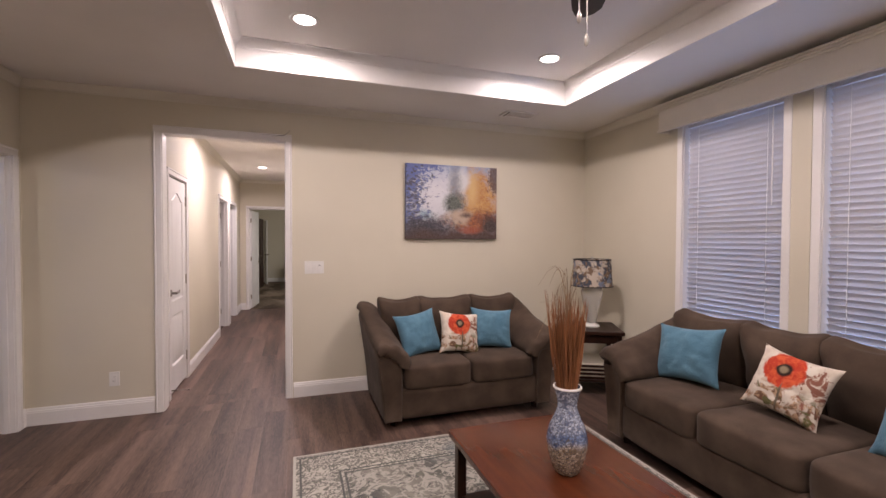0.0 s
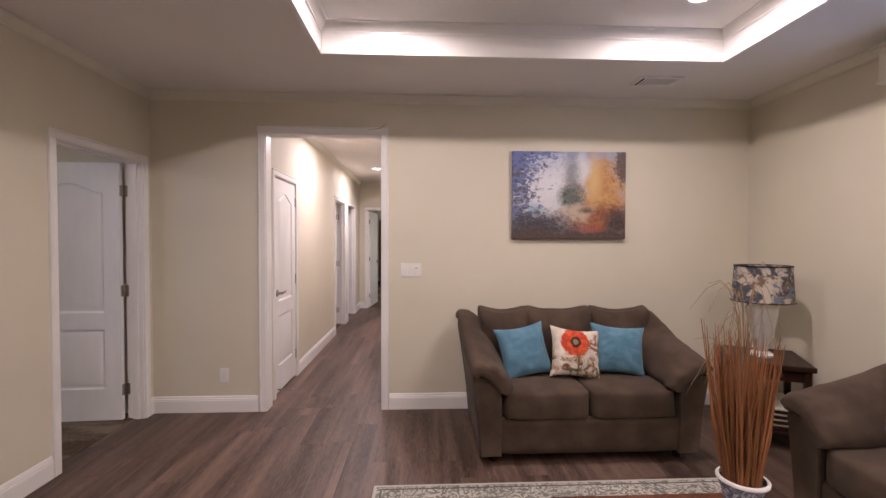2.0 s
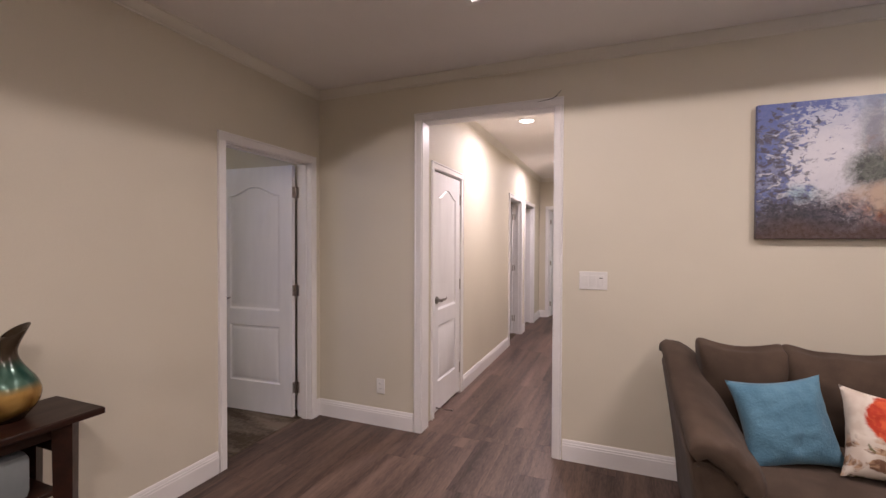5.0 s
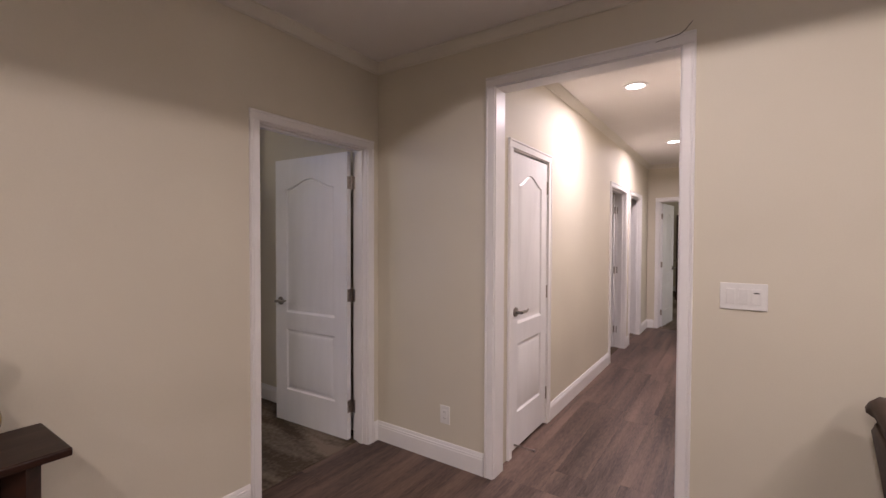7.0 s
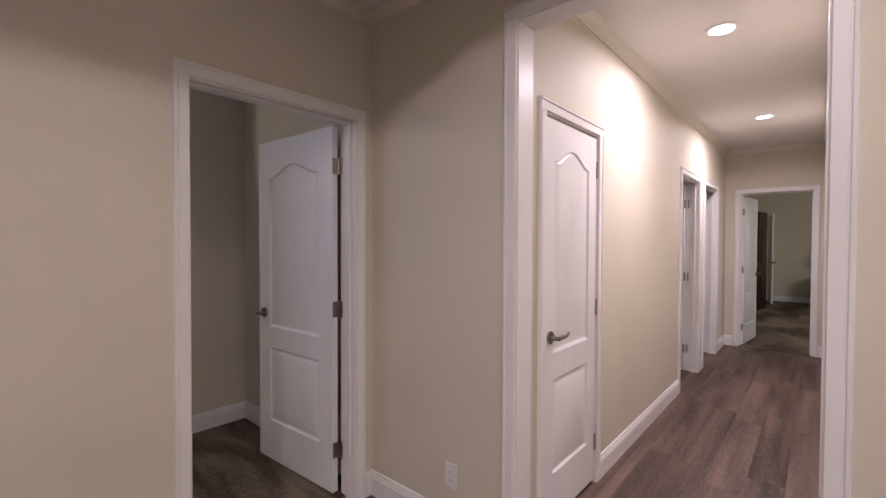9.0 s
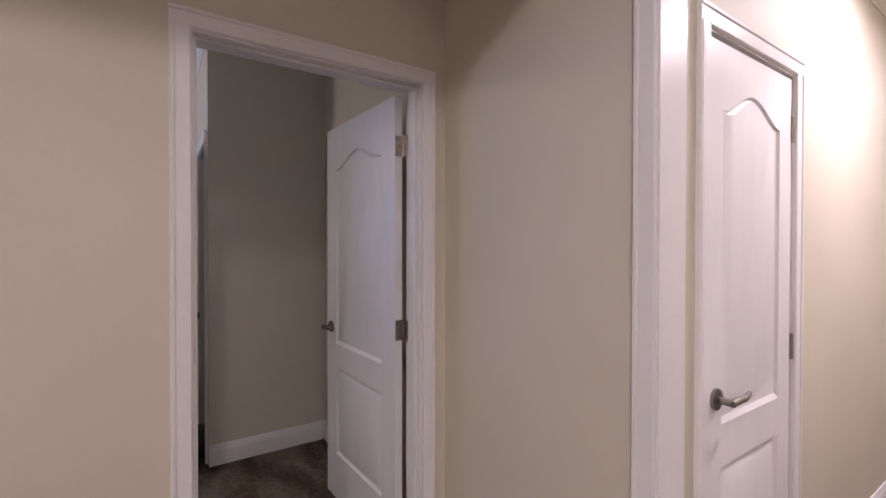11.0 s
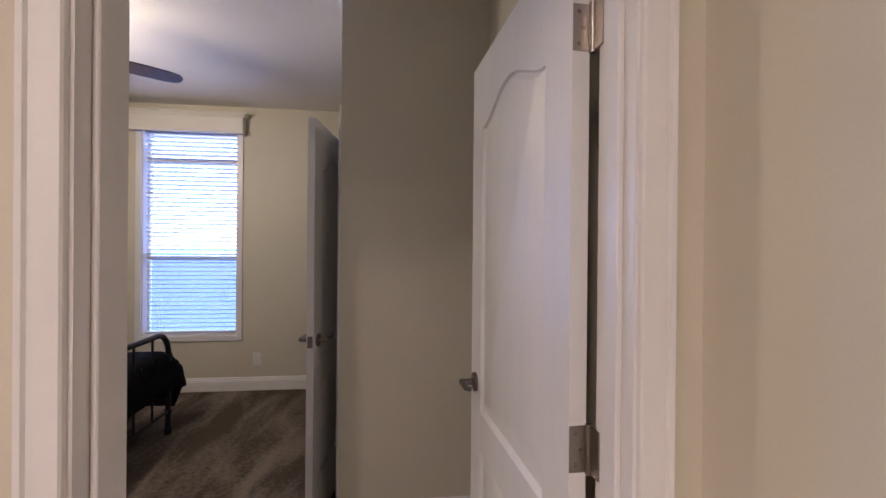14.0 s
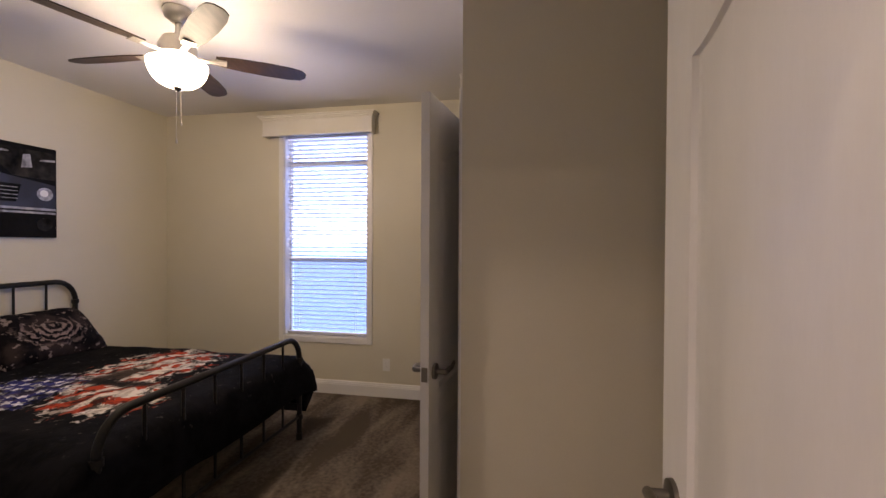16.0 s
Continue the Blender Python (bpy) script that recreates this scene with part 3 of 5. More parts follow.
crown((XW, YS), (XW, YN), (1, 0), CEIL)
crown((XW, YN), (XE, YN), (0, -1), CEIL)
crown((XE, YS), (XE, YN), (-1, 0), CEIL)
crown((HX0, YN + TH), (HX0, HY1), (1, 0), CEIL)
crown((HX0, HY1), (HX1, HY1), (0, -1), CEIL)
crown((HX1, YN + TH), (HX1, HY1), (-1, 0), CEIL)
crown((-1.59, 3.257), (-1.59, YN), (1, 0), BED_CEIL)
crown((-1.59, YN), (XW - TH, YN), (0, -1), BED_CEIL)

# doorways and doors
doorway("cased_opening_1", "white cased opening from living room to hall", "x", YN, YN + TH, OPEN_X0, OPEN_X1, OPEN_TOP, stop=False)
doorway("doorway_1", "white moulded door frame of the bedroom", "y", XW - TH, XW, DOOR_Y0, DOOR_Y1, DOOR_TOP)
doorway("doorway_2", "white moulded frame of the hall closet door", "y", HX0 - TH, HX0, CLO_Y0, CLO_Y1, CLO_TOP, (False, True))
doorway("doorway_3", "white moulded door frame off the hall", "y", HX0 - TH, HX0, 6.96, 7.74, 2.04)
doorway("doorway_4", "white moulded door frame near the hall end", "y", HX0 - TH, HX0, 8.03, 8.77, 2.04)
doorway("doorway_5", "white moulded door frame across the hall end", "x", HY1, HY1 + TH, 1.03, 1.77, 2.05)
bm = bmesh.new()
tube(bm, [(1.735, 3.9765, 2.352), (1.80, 3.9765, 2.359), (1.836, 3.9765, 2.365), (1.858, 3.9765, 2.380), (1.885, 3.9765, 2.412)], [0.0008, 0.0018, 0.002, 0.002, 0.001], 6)
part("mitre_crack", bm, DARKGAP, bpy.data.objects["cased_opening_1"], "dark open crack at the casing mitre")
door_leaf("bedroom_door", "white moulded two-panel bedroom door standing open", (-0.182, 3.857), 183.2, 0.755, 2.022, levers=(1, -1), screws=True)
door_leaf("closet_door", "white moulded two-panel hall closet door, shut", (HX0 - 0.020, CLO_Y1 - 0.003), -90.0, 0.6195, 1.975, 0.024, flip=-1, levers=(1,))
door_leaf("hall_room_door", "white door standing open into the room off the hall", (HX0 - TH - 0.012, 7.722), 172.0, 0.765)
door_leaf("hall_end_door", "white moulded two-panel door open at the hall end", (1.048, HY1 + TH + 0.012), 84.0, 0.73, flip=-1)
door_leaf("bedroom_closet_door", "white moulded closet door standing ajar", (-2.27, 3.225), -8.0, 0.735, flip=1)
door_leaf("bedroom_far_door", "white moulded door on the bedroom window wall", (BX0 + 0.022, 3.52), -90.0, 0.70, flip=-1, hinges=False, levers=(1,))
tagged(door_leaf("far_room_dark_door", "dark open wardrobe door seen far through the doorway", (0.98, 13.9), 262.0, 0.62, lever=True, hinges=False), "", "door")
for ch in bpy.data.objects["far_room_dark_door"].children:
    if ch.name.startswith("leaf"):
        ch.data.materials[0] = ESPRESSO
door_leaf("far_room_white_door", "white door standing open in the far bedroom", (0.93, 15.3), 280.0, 0.72, hinges=False)

closet_trim = thing("doorway_6", "white moulded casing of the bedroom closet", "doorway")
closet_trim["kind"] = "structure"
casing_bars(closet_trim, "x", 3.257, -1, -2.366, -1.684, 2.066)
crown((-2.5, 3.257), (-1.59, 3.257), (0, -1), BED_CEIL)

# ---------- windows, blinds, valances ----------
def window(name, label, face, out, y0, y1, z0, z1, tilt, rails, slats_label, dim_lower=False):
    """A sash window in an x-facing wall: frame, rails, panes, casing, and a slatted blind inside it. out: +1 when outdoors is at +x."""
    ob = thing(name, label, "window")
    ob["kind"] = "structure"
    f0, f1 = sorted((face + out * 0.080, face + out * 0.112))
    fr = 0.035
    for nm, a, b, c, d in (("frame_side", y0, y0 + fr, z0, z1), ("frame_side", y1 - fr, y1, z0, z1), ("frame_sill", y0 + fr, y1 - fr, z0, z0 + fr), ("frame_head", y0 + fr, y1 - fr, z1 - fr, z1)):
        part(nm, boxed(f0, f1, a, b, c, d, 0.004, 1), PLASTIC, ob)
    cuts = [z0 + fr, *rails, z1 - fr]
    for r in rails:
        part("sash_rail", boxed(f0, f1, y0 + fr, y1 - fr, r - 0.022, r + 0.022, 0.004, 1), PLASTIC, ob)
    xm = (f0 + f1) / 2
    for lo, hi in zip(cuts, cuts[1:]):
        p = part("pane", boxed(xm - 0.003, xm + 0.003, y0 + fr, y1 - fr, lo, hi), PANE, ob)
        p.visible_shadow = False
    # added see-through sheet: makes the outdoors look dimmer through the lower sash
    if dim_lower:
        xs = face + out * 0.116
        part("dimming_sheet", boxed(xs - 0.0008, xs + 0.0008, y0 + fr, y1 - fr, z0 + fr, rails[0]), DIM_SHEET, ob, "grey see-through sheet added to dim the daylight behind the lower sash").visible_shadow = False
    rx0, rx1 = sorted((face, face + out * TH))
    lin = 0.012
    for nm, a, b, c, d in (("reveal", y0 - 0.001, y0 + lin, z0, z1), ("reveal", y1 - lin, y1 + 0.001, z0, z1), ("reveal_sill", y0 + lin, y1 - lin, z0, z0 + lin), ("reveal_head", y0 + lin, y1 - lin, z1 - lin, z1)):
        part(nm, boxed(rx0 + 0.001, rx1 - 0.001, a, b, c, d), TRIM, ob)
    c0, c1 = sorted((face, face - out * 0.014))
    w = 0.05
    for nm, a, b, c, d in (("casing_side", y0 - w, y0 + 0.004, z0 - w, z1 + w), ("casing_side", y1 - 0.004, y1 + w, z0 - w, z1 + w), ("casing_bottom", y0 + 0.004, y1 - 0.004, z0 - w, z0 + 0.004), ("casing_top", y0 + 0.004, y1 - 0.004, z1 - 0.004, z1 + w)):
        part(nm, boxed(c0, c1, a, b, c, d, 0.003, 1), TRIM, ob)
    blind = thing("window_blind", slats_label, "blind", group="window blinds")
    bx = face + out * 0.050
    g = 0.020
    part("headrail", boxed(bx - 0.024, bx + 0.024, y0 + g, y1 - g, z1 - 0.06, z1 - lin - 0.001, 0.003, 1), BLIND, blind)
    sw, step = 0.05, 0.0415
    me = bpy.data.meshes.new("slat")
    sb = bmesh.new()
    prof = [(-sw / 2, -0.0012), (-sw / 4, 0.0006), (0, 0.0014), (sw / 4, 0.0006), (sw / 2, -0.0012)]
    length = y1 - y0 - 2 * g
    for side in (0.0013, -0.0013):
        rows = [[sb.verts.new((u, v, w2 + side)) for u, w2 in prof] for v in (-length / 2, length / 2)]
        for k in range(4):
            sb.faces.new((rows[0][k], rows[0][k + 1], rows[1][k + 1], rows[1][k]))
    bmesh.ops.recalc_face_normals(sb, faces=sb.faces)
    sb.to_mesh(me)
    sb.free()
    me.materials.append(BLIND)
    z = z1 - 0.085
    i = 0
    while z > z0 + 0.055:
        s = new("slat", me)
        s.parent = blind
        s.matrix_basis = pose(bx, (y0 + y1) / 2, z, 0, tilt + 1.4 * noise.noise(Vector((i * 0.7, y0 * 9, 0))), 0)
        z -= step
        i += 1
    part("bottom_rail", boxed(bx - 0.022, bx + 0.022, y0 + g, y1 - g, z0 + 0.02, z0 + 0.042, 0.004, 1), BLIND, blind)
    for f in (0.16, 0.84):
        for dx in (-0.026, 0.026):
            cb = bmesh.new()
            yy = y0 + f * (y1 - y0)
            tube(cb, [(bx + dx, yy, z0 + 0.04), (bx + dx, yy, z1 - 0.06)], 0.0018, 5)
            part("ladder_cord", cb, CORD, blind)
    wb = bmesh.new()
    tube(wb, [(bx - out * 0.034, y0 + 0.09, z1 - 0.07), (bx - out * 0.036, y0 + 0.09, z1 - 0.75)], 0.004, 8)
    part("tilt_wand", wb, CORD, blind, "thin white tilt wand")
    return ob


def valance(name, label, face, out, y0, y1, z0, z1, depth):
    ob = thing(name, label, "valance")
    a, b = sorted((face - out * (depth - 0.018), face - out * depth))
    part("face_board", boxed(a, b, y0, y1, z0, z1 - 0.03, 0.003, 1), VALANCE, ob)
    for yy in (y0, y1):
        a2, b2 = sorted((face - out * 0.001, face - out * (depth - 0.018)))
        part("return_board", boxed(a2, b2, min(yy, yy + (0.018 if yy == y0 else -0.018)), max(yy, yy + (0.018 if yy == y0 else -0.018)), z0, z1 - 0.03), VALANCE, ob)
    cb = bmesh.new()
    for d, lo, hi in ((0.010, z1 - 0.045, z1 - 0.026), (0.024, z1 - 0.030, z1 - 0.012), (0.038, z1 - 0.014, z1)):
        a3, b3 = sorted((face - out * 0.001, face - out * (depth + d)))
        box(cb, a3, b3, y0 - d, y1 + d, lo, hi, 0.004, 2)
    part("cornice", cb, VALANCE, ob, "", 35)
    lb = bmesh.new()
    a4, b4 = sorted((face - out * depth, face - out * (depth + 0.008)))
    box(lb, a4, b4, y0 - 0.004, y1 + 0.004, z0, z0 + 0.022, 0.003, 2)
    part("lower_bead", lb, VALANCE, ob)
    return ob


for k, (a, b) in enumerate(WINDOWS):
    window(f"window_{k + 1}", "white vinyl sash window with white casing", XE, 1, a, b, WIN_Z0, WIN_Z1, 60, [1.50],
           "closed white slatted blind in the living room window")
window("window_3", "tall white vinyl sash window with transom", BX0, -1, *BWIN, -14, [1.283, 2.22], "open white slatted blind with daylight behind", True)
bm = boxed(XE - 0.014, XE, WINDOWS[1][1] + 0.052, WINDOWS[0][0] - 0.052, WIN_Z0, WIN_Z1 + 0.02)
structure("mullion_trim", bm, WALL, "cream strip of wall between the windows", "trim")
valance("window_valance", "white wooden box valance above the living room windows", XE, 1, 0.70, 2.83, 2.37, 2.60, 0.12)
valance("window_valance", "white wooden box valance above the bedroom window", BX0, -1, 0.99, 2.10, 2.47, 2.665, 0.10)

# ---------- ceiling fixtures ----------
def downlight(x, y, z, label):
    ob = thing("recessed_downlight", label, "downlight", x, y, z, group="recessed downlights")
    bm = bmesh.new()
    lathe(bm, [(0.064, -0.001), (0.068, -0.007), (0.088, -0.006), (0.094, 0.0), (0.094, 0.012), (0.064, 0.012)], seg=36, cap=False)
    part("trim_ring", bm, TRIM, ob, "", 40)
    bm = bmesh.new()
    lathe(bm, [(0.001, -0.003), (0.064, -0.003), (0.064, 0.004), (0.001, 0.004)], seg=36)
    part("lens", bm, LENS, ob, "glowing frosted lens")


for lx, ly in DOWNLIGHTS:
    downlight(lx, ly, TRAY, "lit round recessed downlight in the tray ceiling")
for lx, ly in HALL_LIGHTS:
    downlight(lx, ly, CEIL, "lit round recessed downlight in the hall ceiling")

vent = thing("ceiling_vent", "white slotted air register in the ceiling", "vent", 3.95, 3.56, CEIL)
bm = bmesh.new()
for a in ((-0.165, 0.165, -0.095, -0.07), (-0.165, 0.165, 0.07, 0.095), (-0.165, -0.135, -0.07, 0.07), (0.135, 0.165, -0.07, 0.07)):
    box(bm, *a, -0.010, -0.001, 0.002, 1)
part("frame", bm, TRIM, vent)
part("backing", boxed(-0.135, 0.135, -0.07, 0.07, -0.003, -0.001), material("vent_grey", (0.62, 0.60, 0.57), rough=0.8), vent)
for k in range(9):
    bm = bmesh.new()
    u = -0.105 + 0.028 * k
    box(bm, -0.011, 0.011, -0.07, 0.07, -0.0008, 0.0008, m=pose(u, 0, -0.006, 0, -14, 0))
    part("slat", bm, TRIM, vent)
# solid near-black bar in place of the shade inside the leftmost slot
part("slot_shade", boxed(-0.134, -0.122, -0.068, 0.068, -0.0095, -0.0035), DARKGAP, vent, "dark strip standing in for the shade in an open slot")


def ceiling_fan(name, label, x, y, top, drop, angle, bowl, blade_mat, r=0.69):
    """Five-blade ceiling fan. drop: from the ceiling down to the blades."""
    ob = thing(name, label, "ceiling fan", x, y, top)
    bm = bmesh.new()
    lathe(bm, [(0.07, 0.0), (0.075, -0.02), (0.065, -0.05), (0.03, -0.075), (0.03, -0.078)], seg=28)
    part("canopy", bm, FANMETAL if bowl else BRONZE, ob, "", 40)
    bm = bmesh.new()
    tube(bm, [(0, 0, -0.06), (0, 0, -drop + 0.06)], 0.014, 12)
    part("downrod", bm, FANMETAL if bowl else BRONZE, ob)
    bm = bmesh.new()
    lathe(bm, [(0.03, -drop + 0.085), (0.075, -drop + 0.075), (0.098, -drop + 0.03), (0.098, -drop - 0.02), (0.07, -drop - 0.05), (0.055, -drop - 0.055)], seg=32)
    part("motor_housing", bm, FANMETAL if bowl else BRONZE, ob, "", 40)
    for k in range(5):
        a = angle + 72 * k
        rot = pose(0, 0, -drop, 0, 0, a)
        bm = bmesh.new()
        box(bm, 0.08, 0.20, -0.018, 0.018, -0.022, -0.016, 0.002, 1, rot)
        box(bm, 0.185, 0.245, -0.034, 0.034, -0.020, -0.014, 0.002, 1, rot)
        part("blade_iron", bm, FANMETAL if bowl else BRONZE, ob)
        bm = bmesh.new()
        outline = [(0.19, -0.042), (0.30, -0.060), (0.46, -0.068), (0.60, -0.064), (0.665, -0.050), (r, -0.020), (r, 0.020), (0.665, 0.050), (0.60, 0.064), (0.46, 0.068), (0.30, 0.060), (0.19, 0.042)]
        tilt = rot @ pose(0, 0, -0.010, -12, 0, 0)
        lo = [bm.verts.new(tilt @ Vector((u, v, -0.003))) for u, v in outline]
        hi = [bm.verts.new(tilt @ Vector((u, v, 0.003))) for u, v in outline]
        bm.faces.new(lo[::-1])
        bm.faces.new(hi)
        for i in range(len(lo)):
            bm.faces.new((lo[i], lo[(i + 1) % len(lo)], hi[(i + 1) % len(lo)], hi[i]))
        part("blade", bm, blade_mat, ob, "dark walnut fan blade")
    zb = -drop - (0.03 if bowl else 0.055)
    bm = bmesh.new()
    hs = 0.02 if bowl else 0.05
    lathe(bm, [(0.055, zb), (0.062, zb - 0.005), (0.062, zb - hs + 0.005), (0.05, zb - hs)], seg=28)
    part("switch_housing", bm, FANMETAL if bowl else BRONZE, ob, "", 40)
    low = zb - hs
    if bowl:
        bm = bmesh.new()
        prof = [(0.062, low + 0.008)] + [(0.152 * math.cos(a) ** 0.8, low - 0.012 - 0.135 * math.sin(a)) for a in np.linspace(0.0, 1.50, 12)]
        lathe(bm, prof, seg=36)
        p = part("light_bowl", bm, BOWL, ob, "glowing frosted glass light bowl", 60)
        p.visible_shadow = False
        bm = bmesh.new()
        lathe(bm, [(0.02, low - 0.144), (0.022, low - 0.152), (0.008, low - 0.165)], seg=16)
        part("finial", bm, BRONZE, ob)
        low -= 0.145
    for dx, ln in ((-0.022, 0.175), (0.012, 0.285)) if bowl else ((-0.036, 0.238), (-0.013, 0.292)):
        bm = bmesh.new()
        tube(bm, [(dx, 0.0, low + 0.02), (dx, 0.0, low - ln)], 0.0018, 6)
        lathe(bm, [(0.002, low - ln), (0.006, low - ln - 0.012), (0.006, low - ln - 0.026), (0.002, low - ln - 0.032)], dx, 0, 10)
        part("pull_chain", bm, FANMETAL, ob, "pull chain with small knob", 40)
    return ob


ceiling_fan("ceiling_fan", "white-bowled ceiling fan with dark blades, light on", *FAN_BED, BED_CEIL, 0.24, 128, True, BLADE)
ceiling_fan("ceiling_fan", "dark bronze ceiling fan at rest in the tray", 2.65, 0.80, TRAY, 0.46, 53.4, False, BLADE)

# ---------- wall plates ----------
def plate(name, label, category, m, w, h, kind):
    ob = tagged(new(name), label, category)
    ob.matrix_world = m
    part("cover", boxed(-w / 2, w / 2, -0.006, 0.0, -h / 2, h / 2, 0.002, 2), PLASTIC, ob)
    if kind == "outlet":
        part("insert", boxed(-0.017, 0.017, -0.0085, -0.006, -0.034, 0.034, 0.001, 1), PLASTIC, ob)
        for z in (-0.019, 0.019):
            for x in (-0.006, 0.006):
                part("slot", boxed(x - 0.001, x + 0.001, -0.0092, -0.0085, z - 0.004, z + 0.004), DARKGAP, ob)
    else:
        for x in (-0.046, 0.0, 0.046):
            bm = bmesh.new()
            box(bm, x - 0.0165, x + 0.0165, -0.010, -0.006, -0.033, 0.033, 0.0015, 2, pose(0, 0, 0, 2 if x < 0.04 else 0, 0, 0))
            part("rocker", bm, PLASTIC, ob)
        part("dimmer_slot", boxed(0.036, 0.056, -0.0108, -0.010, 0.014, 0.019), DARKGAP, ob)


plate("light_switch", "white three-gang rocker switch plate on the wall", "switch", pose(2.09, YN, 1.183), 0.17, 0.115, "switch")
plate("wall_outlet", "white duplex outlet low on the living room wall", "outlet", pose(0.54, YN, 0.308), 0.072, 0.116, "outlet")
plate("wall_outlet", "white outlet low on the bedroom wall", "outlet", pose(BX0, 2.215, 0.31, 0, 0, 90), 0.072, 0.116, "outlet")
bm = bmesh.new()
pts = [(0.9 + 0.085 * k / 60 + 0.0, 4.36 + 0.007 * math.cos(k * 1.2), 0.055 + 0.007 * math.sin(k * 1.2)) for k in range(61)]
tube(bm, pts, 0.0014, 6)
tube(bm, [(0.985, 4.36, 0.055), (1.0, 4.36, 0.055)], 0.009, 10)
tube(bm, [(0.852, 4.36, 0.055), (0.90, 4.36, 0.055)], 0.006, 10)
tagged(part("door_stop_spring", bm, NICKEL, None, "", 40), "white-tipped spring door stop on the closet door foot", "door stop")
bpy.data.objects["door_stop_spring"].data.materials.append(PLASTIC)

# ---------- living room furniture ----------
def sofa(name, label, x, y, rz, seats, backs):
    """Upholstered sofa with sloping pad arms; own front towards -y, z up from the floor."""
    ob = thing(name, label, "sofa", x, y, 0, rz)
    arm, seat = 0.165, 0.565
    L = 2 * arm + seats * seat
    h = L / 2
    yf, yb = -0.45, 0.43
    bm = bmesh.new()
    softbox(bm, (L - 0.10, 0.87, 0.25), 14, 8, pose(0, -0.020, 0.187), (0.0, 0.006, 0))
    part("seat_base", bm, UPHOLSTERY, ob, "", 60)
    bm = bmesh.new()
    softbox(bm, (L - 0.10, 0.17, 0.62), 6, 8, pose(0, yb - 0.10, 0.52, 8, 0, 0))
    part("back_frame", bm, UPHOLSTERY, ob, "", 60)
    for k in range(seats):
        bm = bmesh.new()
        cx = -h + arm + seat * (k + 0.5)
        softbox(bm, (seat - 0.004, 0.68, 0.19), 11, 16, pose(cx, -0.130, 0.384), (0, 0.010, 0.014), 0.007, k * 3.1)
        part("seat_cushion", bm, UPHOLSTERY, ob, "", 70)
    for k, (u0, u1) in enumerate(backs):
        bm = bmesh.new()
        softbox(bm, (u1 - u0 - 0.004, 0.19, 0.525), 8.0, 18, pose((u0 + u1) / 2, 0.235, 0.66, 14, 0, 0), (0, 0.075, -0.008), 0.014, 5 + k * 2.3, 0.060)
        part("back_cushion", bm, UPHOLSTERY, ob, "", 70)
    tops = ((0.43, 0.845), (0.37, 0.872), (0.24, 0.850), (0.08, 0.794), (-0.08, 0.742), (-0.23, 0.704), (-0.34, 0.680), (-0.43, 0.662), (-0.52, 0.645))
    for s in (-1, 1):
        # flared side panel with a rounded front and an arched top
        bm = bmesh.new()
        rings = []
        for v, shrink in ((yf + 0.008, 0.034), (yf - 0.004, 0.020), (yf - 0.011, 0.008), (yf - 0.003, 0.0), (-0.34, 0.0), (-0.2, 0.0), (0.0, 0.0), (0.2, 0.0), (0.36, 0.0), (yb, 0.012)):
            z1 = np.interp(v, [p[0] for p in tops[::-1]], [p[1] for p in tops[::-1]]) - 0.080
            flare = 0.046 + 0.034 * (v - yf) / 0.88
            inner, width = h - arm + 0.012, arm + flare - 0.022
            ring = [(inner + shrink, 0.062 + shrink), (h - 0.020 - shrink, 0.062 + shrink)]
            ring += [(h - 0.020 + (flare + 0.010) * f ** 1.3 - shrink, 0.062 + (z1 - 0.10) * f) for f in (0.25, 0.5, 0.75, 1.0)]
            ring += [(h + flare - 0.016 - shrink, z1 - 0.012 - shrink)]
            for t in np.linspace(0.06, 1.0, 9):
                g = t * math.pi / 2
                ring.append((inner + width * (1 - math.sin(g) ** 1.15) + shrink * (2 * t - 1) - 0.012 * (1 - t), z1 - 0.155 * (1 - math.cos(g)) - shrink))
            rings.append([bm.verts.new((s * q, v, z)) for q, z in ring])
        for r0, r1 in zip(rings, rings[1:]):
            for i in range(len(r0)):
                bm.faces.new((r0[i], r0[(i + 1) % len(r0)], r1[(i + 1) % len(r0)], r1[i]))
        bm.faces.new(rings[0])
        bm.faces.new(rings[-1][::-1])
        bmesh.ops.recalc_face_normals(bm, faces=list(bm.faces))
        part("arm_panel", bm, UPHOLSTERY, ob, "", 55)
        # stuffed pad draped over the arch and down to the seat, rolled at its front
        bm = bmesh.new()
        rings = []
        stations = [(0.425, 0.35), (0.41, 0.75)] + [(v, 1.0) for v in np.linspace(0.37, -0.40, 16)]
        stations += [(-0.40 - 0.090 * math.sin(q), max(1 - math.sin(q) ** 5, 0.0) ** 0.5) for q in np.linspace(0.3, 1.54, 8)]
        for v, fat in stations:
            z1 = np.interp(v, [p[0] for p in tops[::-1]], [p[1] for p in tops[::-1]]) - 0.044
            flare = 0.046 + 0.034 * (v - yf) / 0.88
            half = 0.047 * (0.34 + 0.66 * fat)
            inner, width = h - arm - 0.020, arm + flare + 0.016
            low = min(0.47, z1 - 0.13)
            mids = []
            for t in np.linspace(0.0, 1.0, 15):
                g = t * math.pi / 2
                mids.append(Vector((inner + width * (1 - math.sin(g) ** 1.1), 0, z1 - (z1 - low) * (1 - math.cos(g)) + 0.012 * math.sin(math.pi * min(2 * t, 1)))))
            up, down = [], []
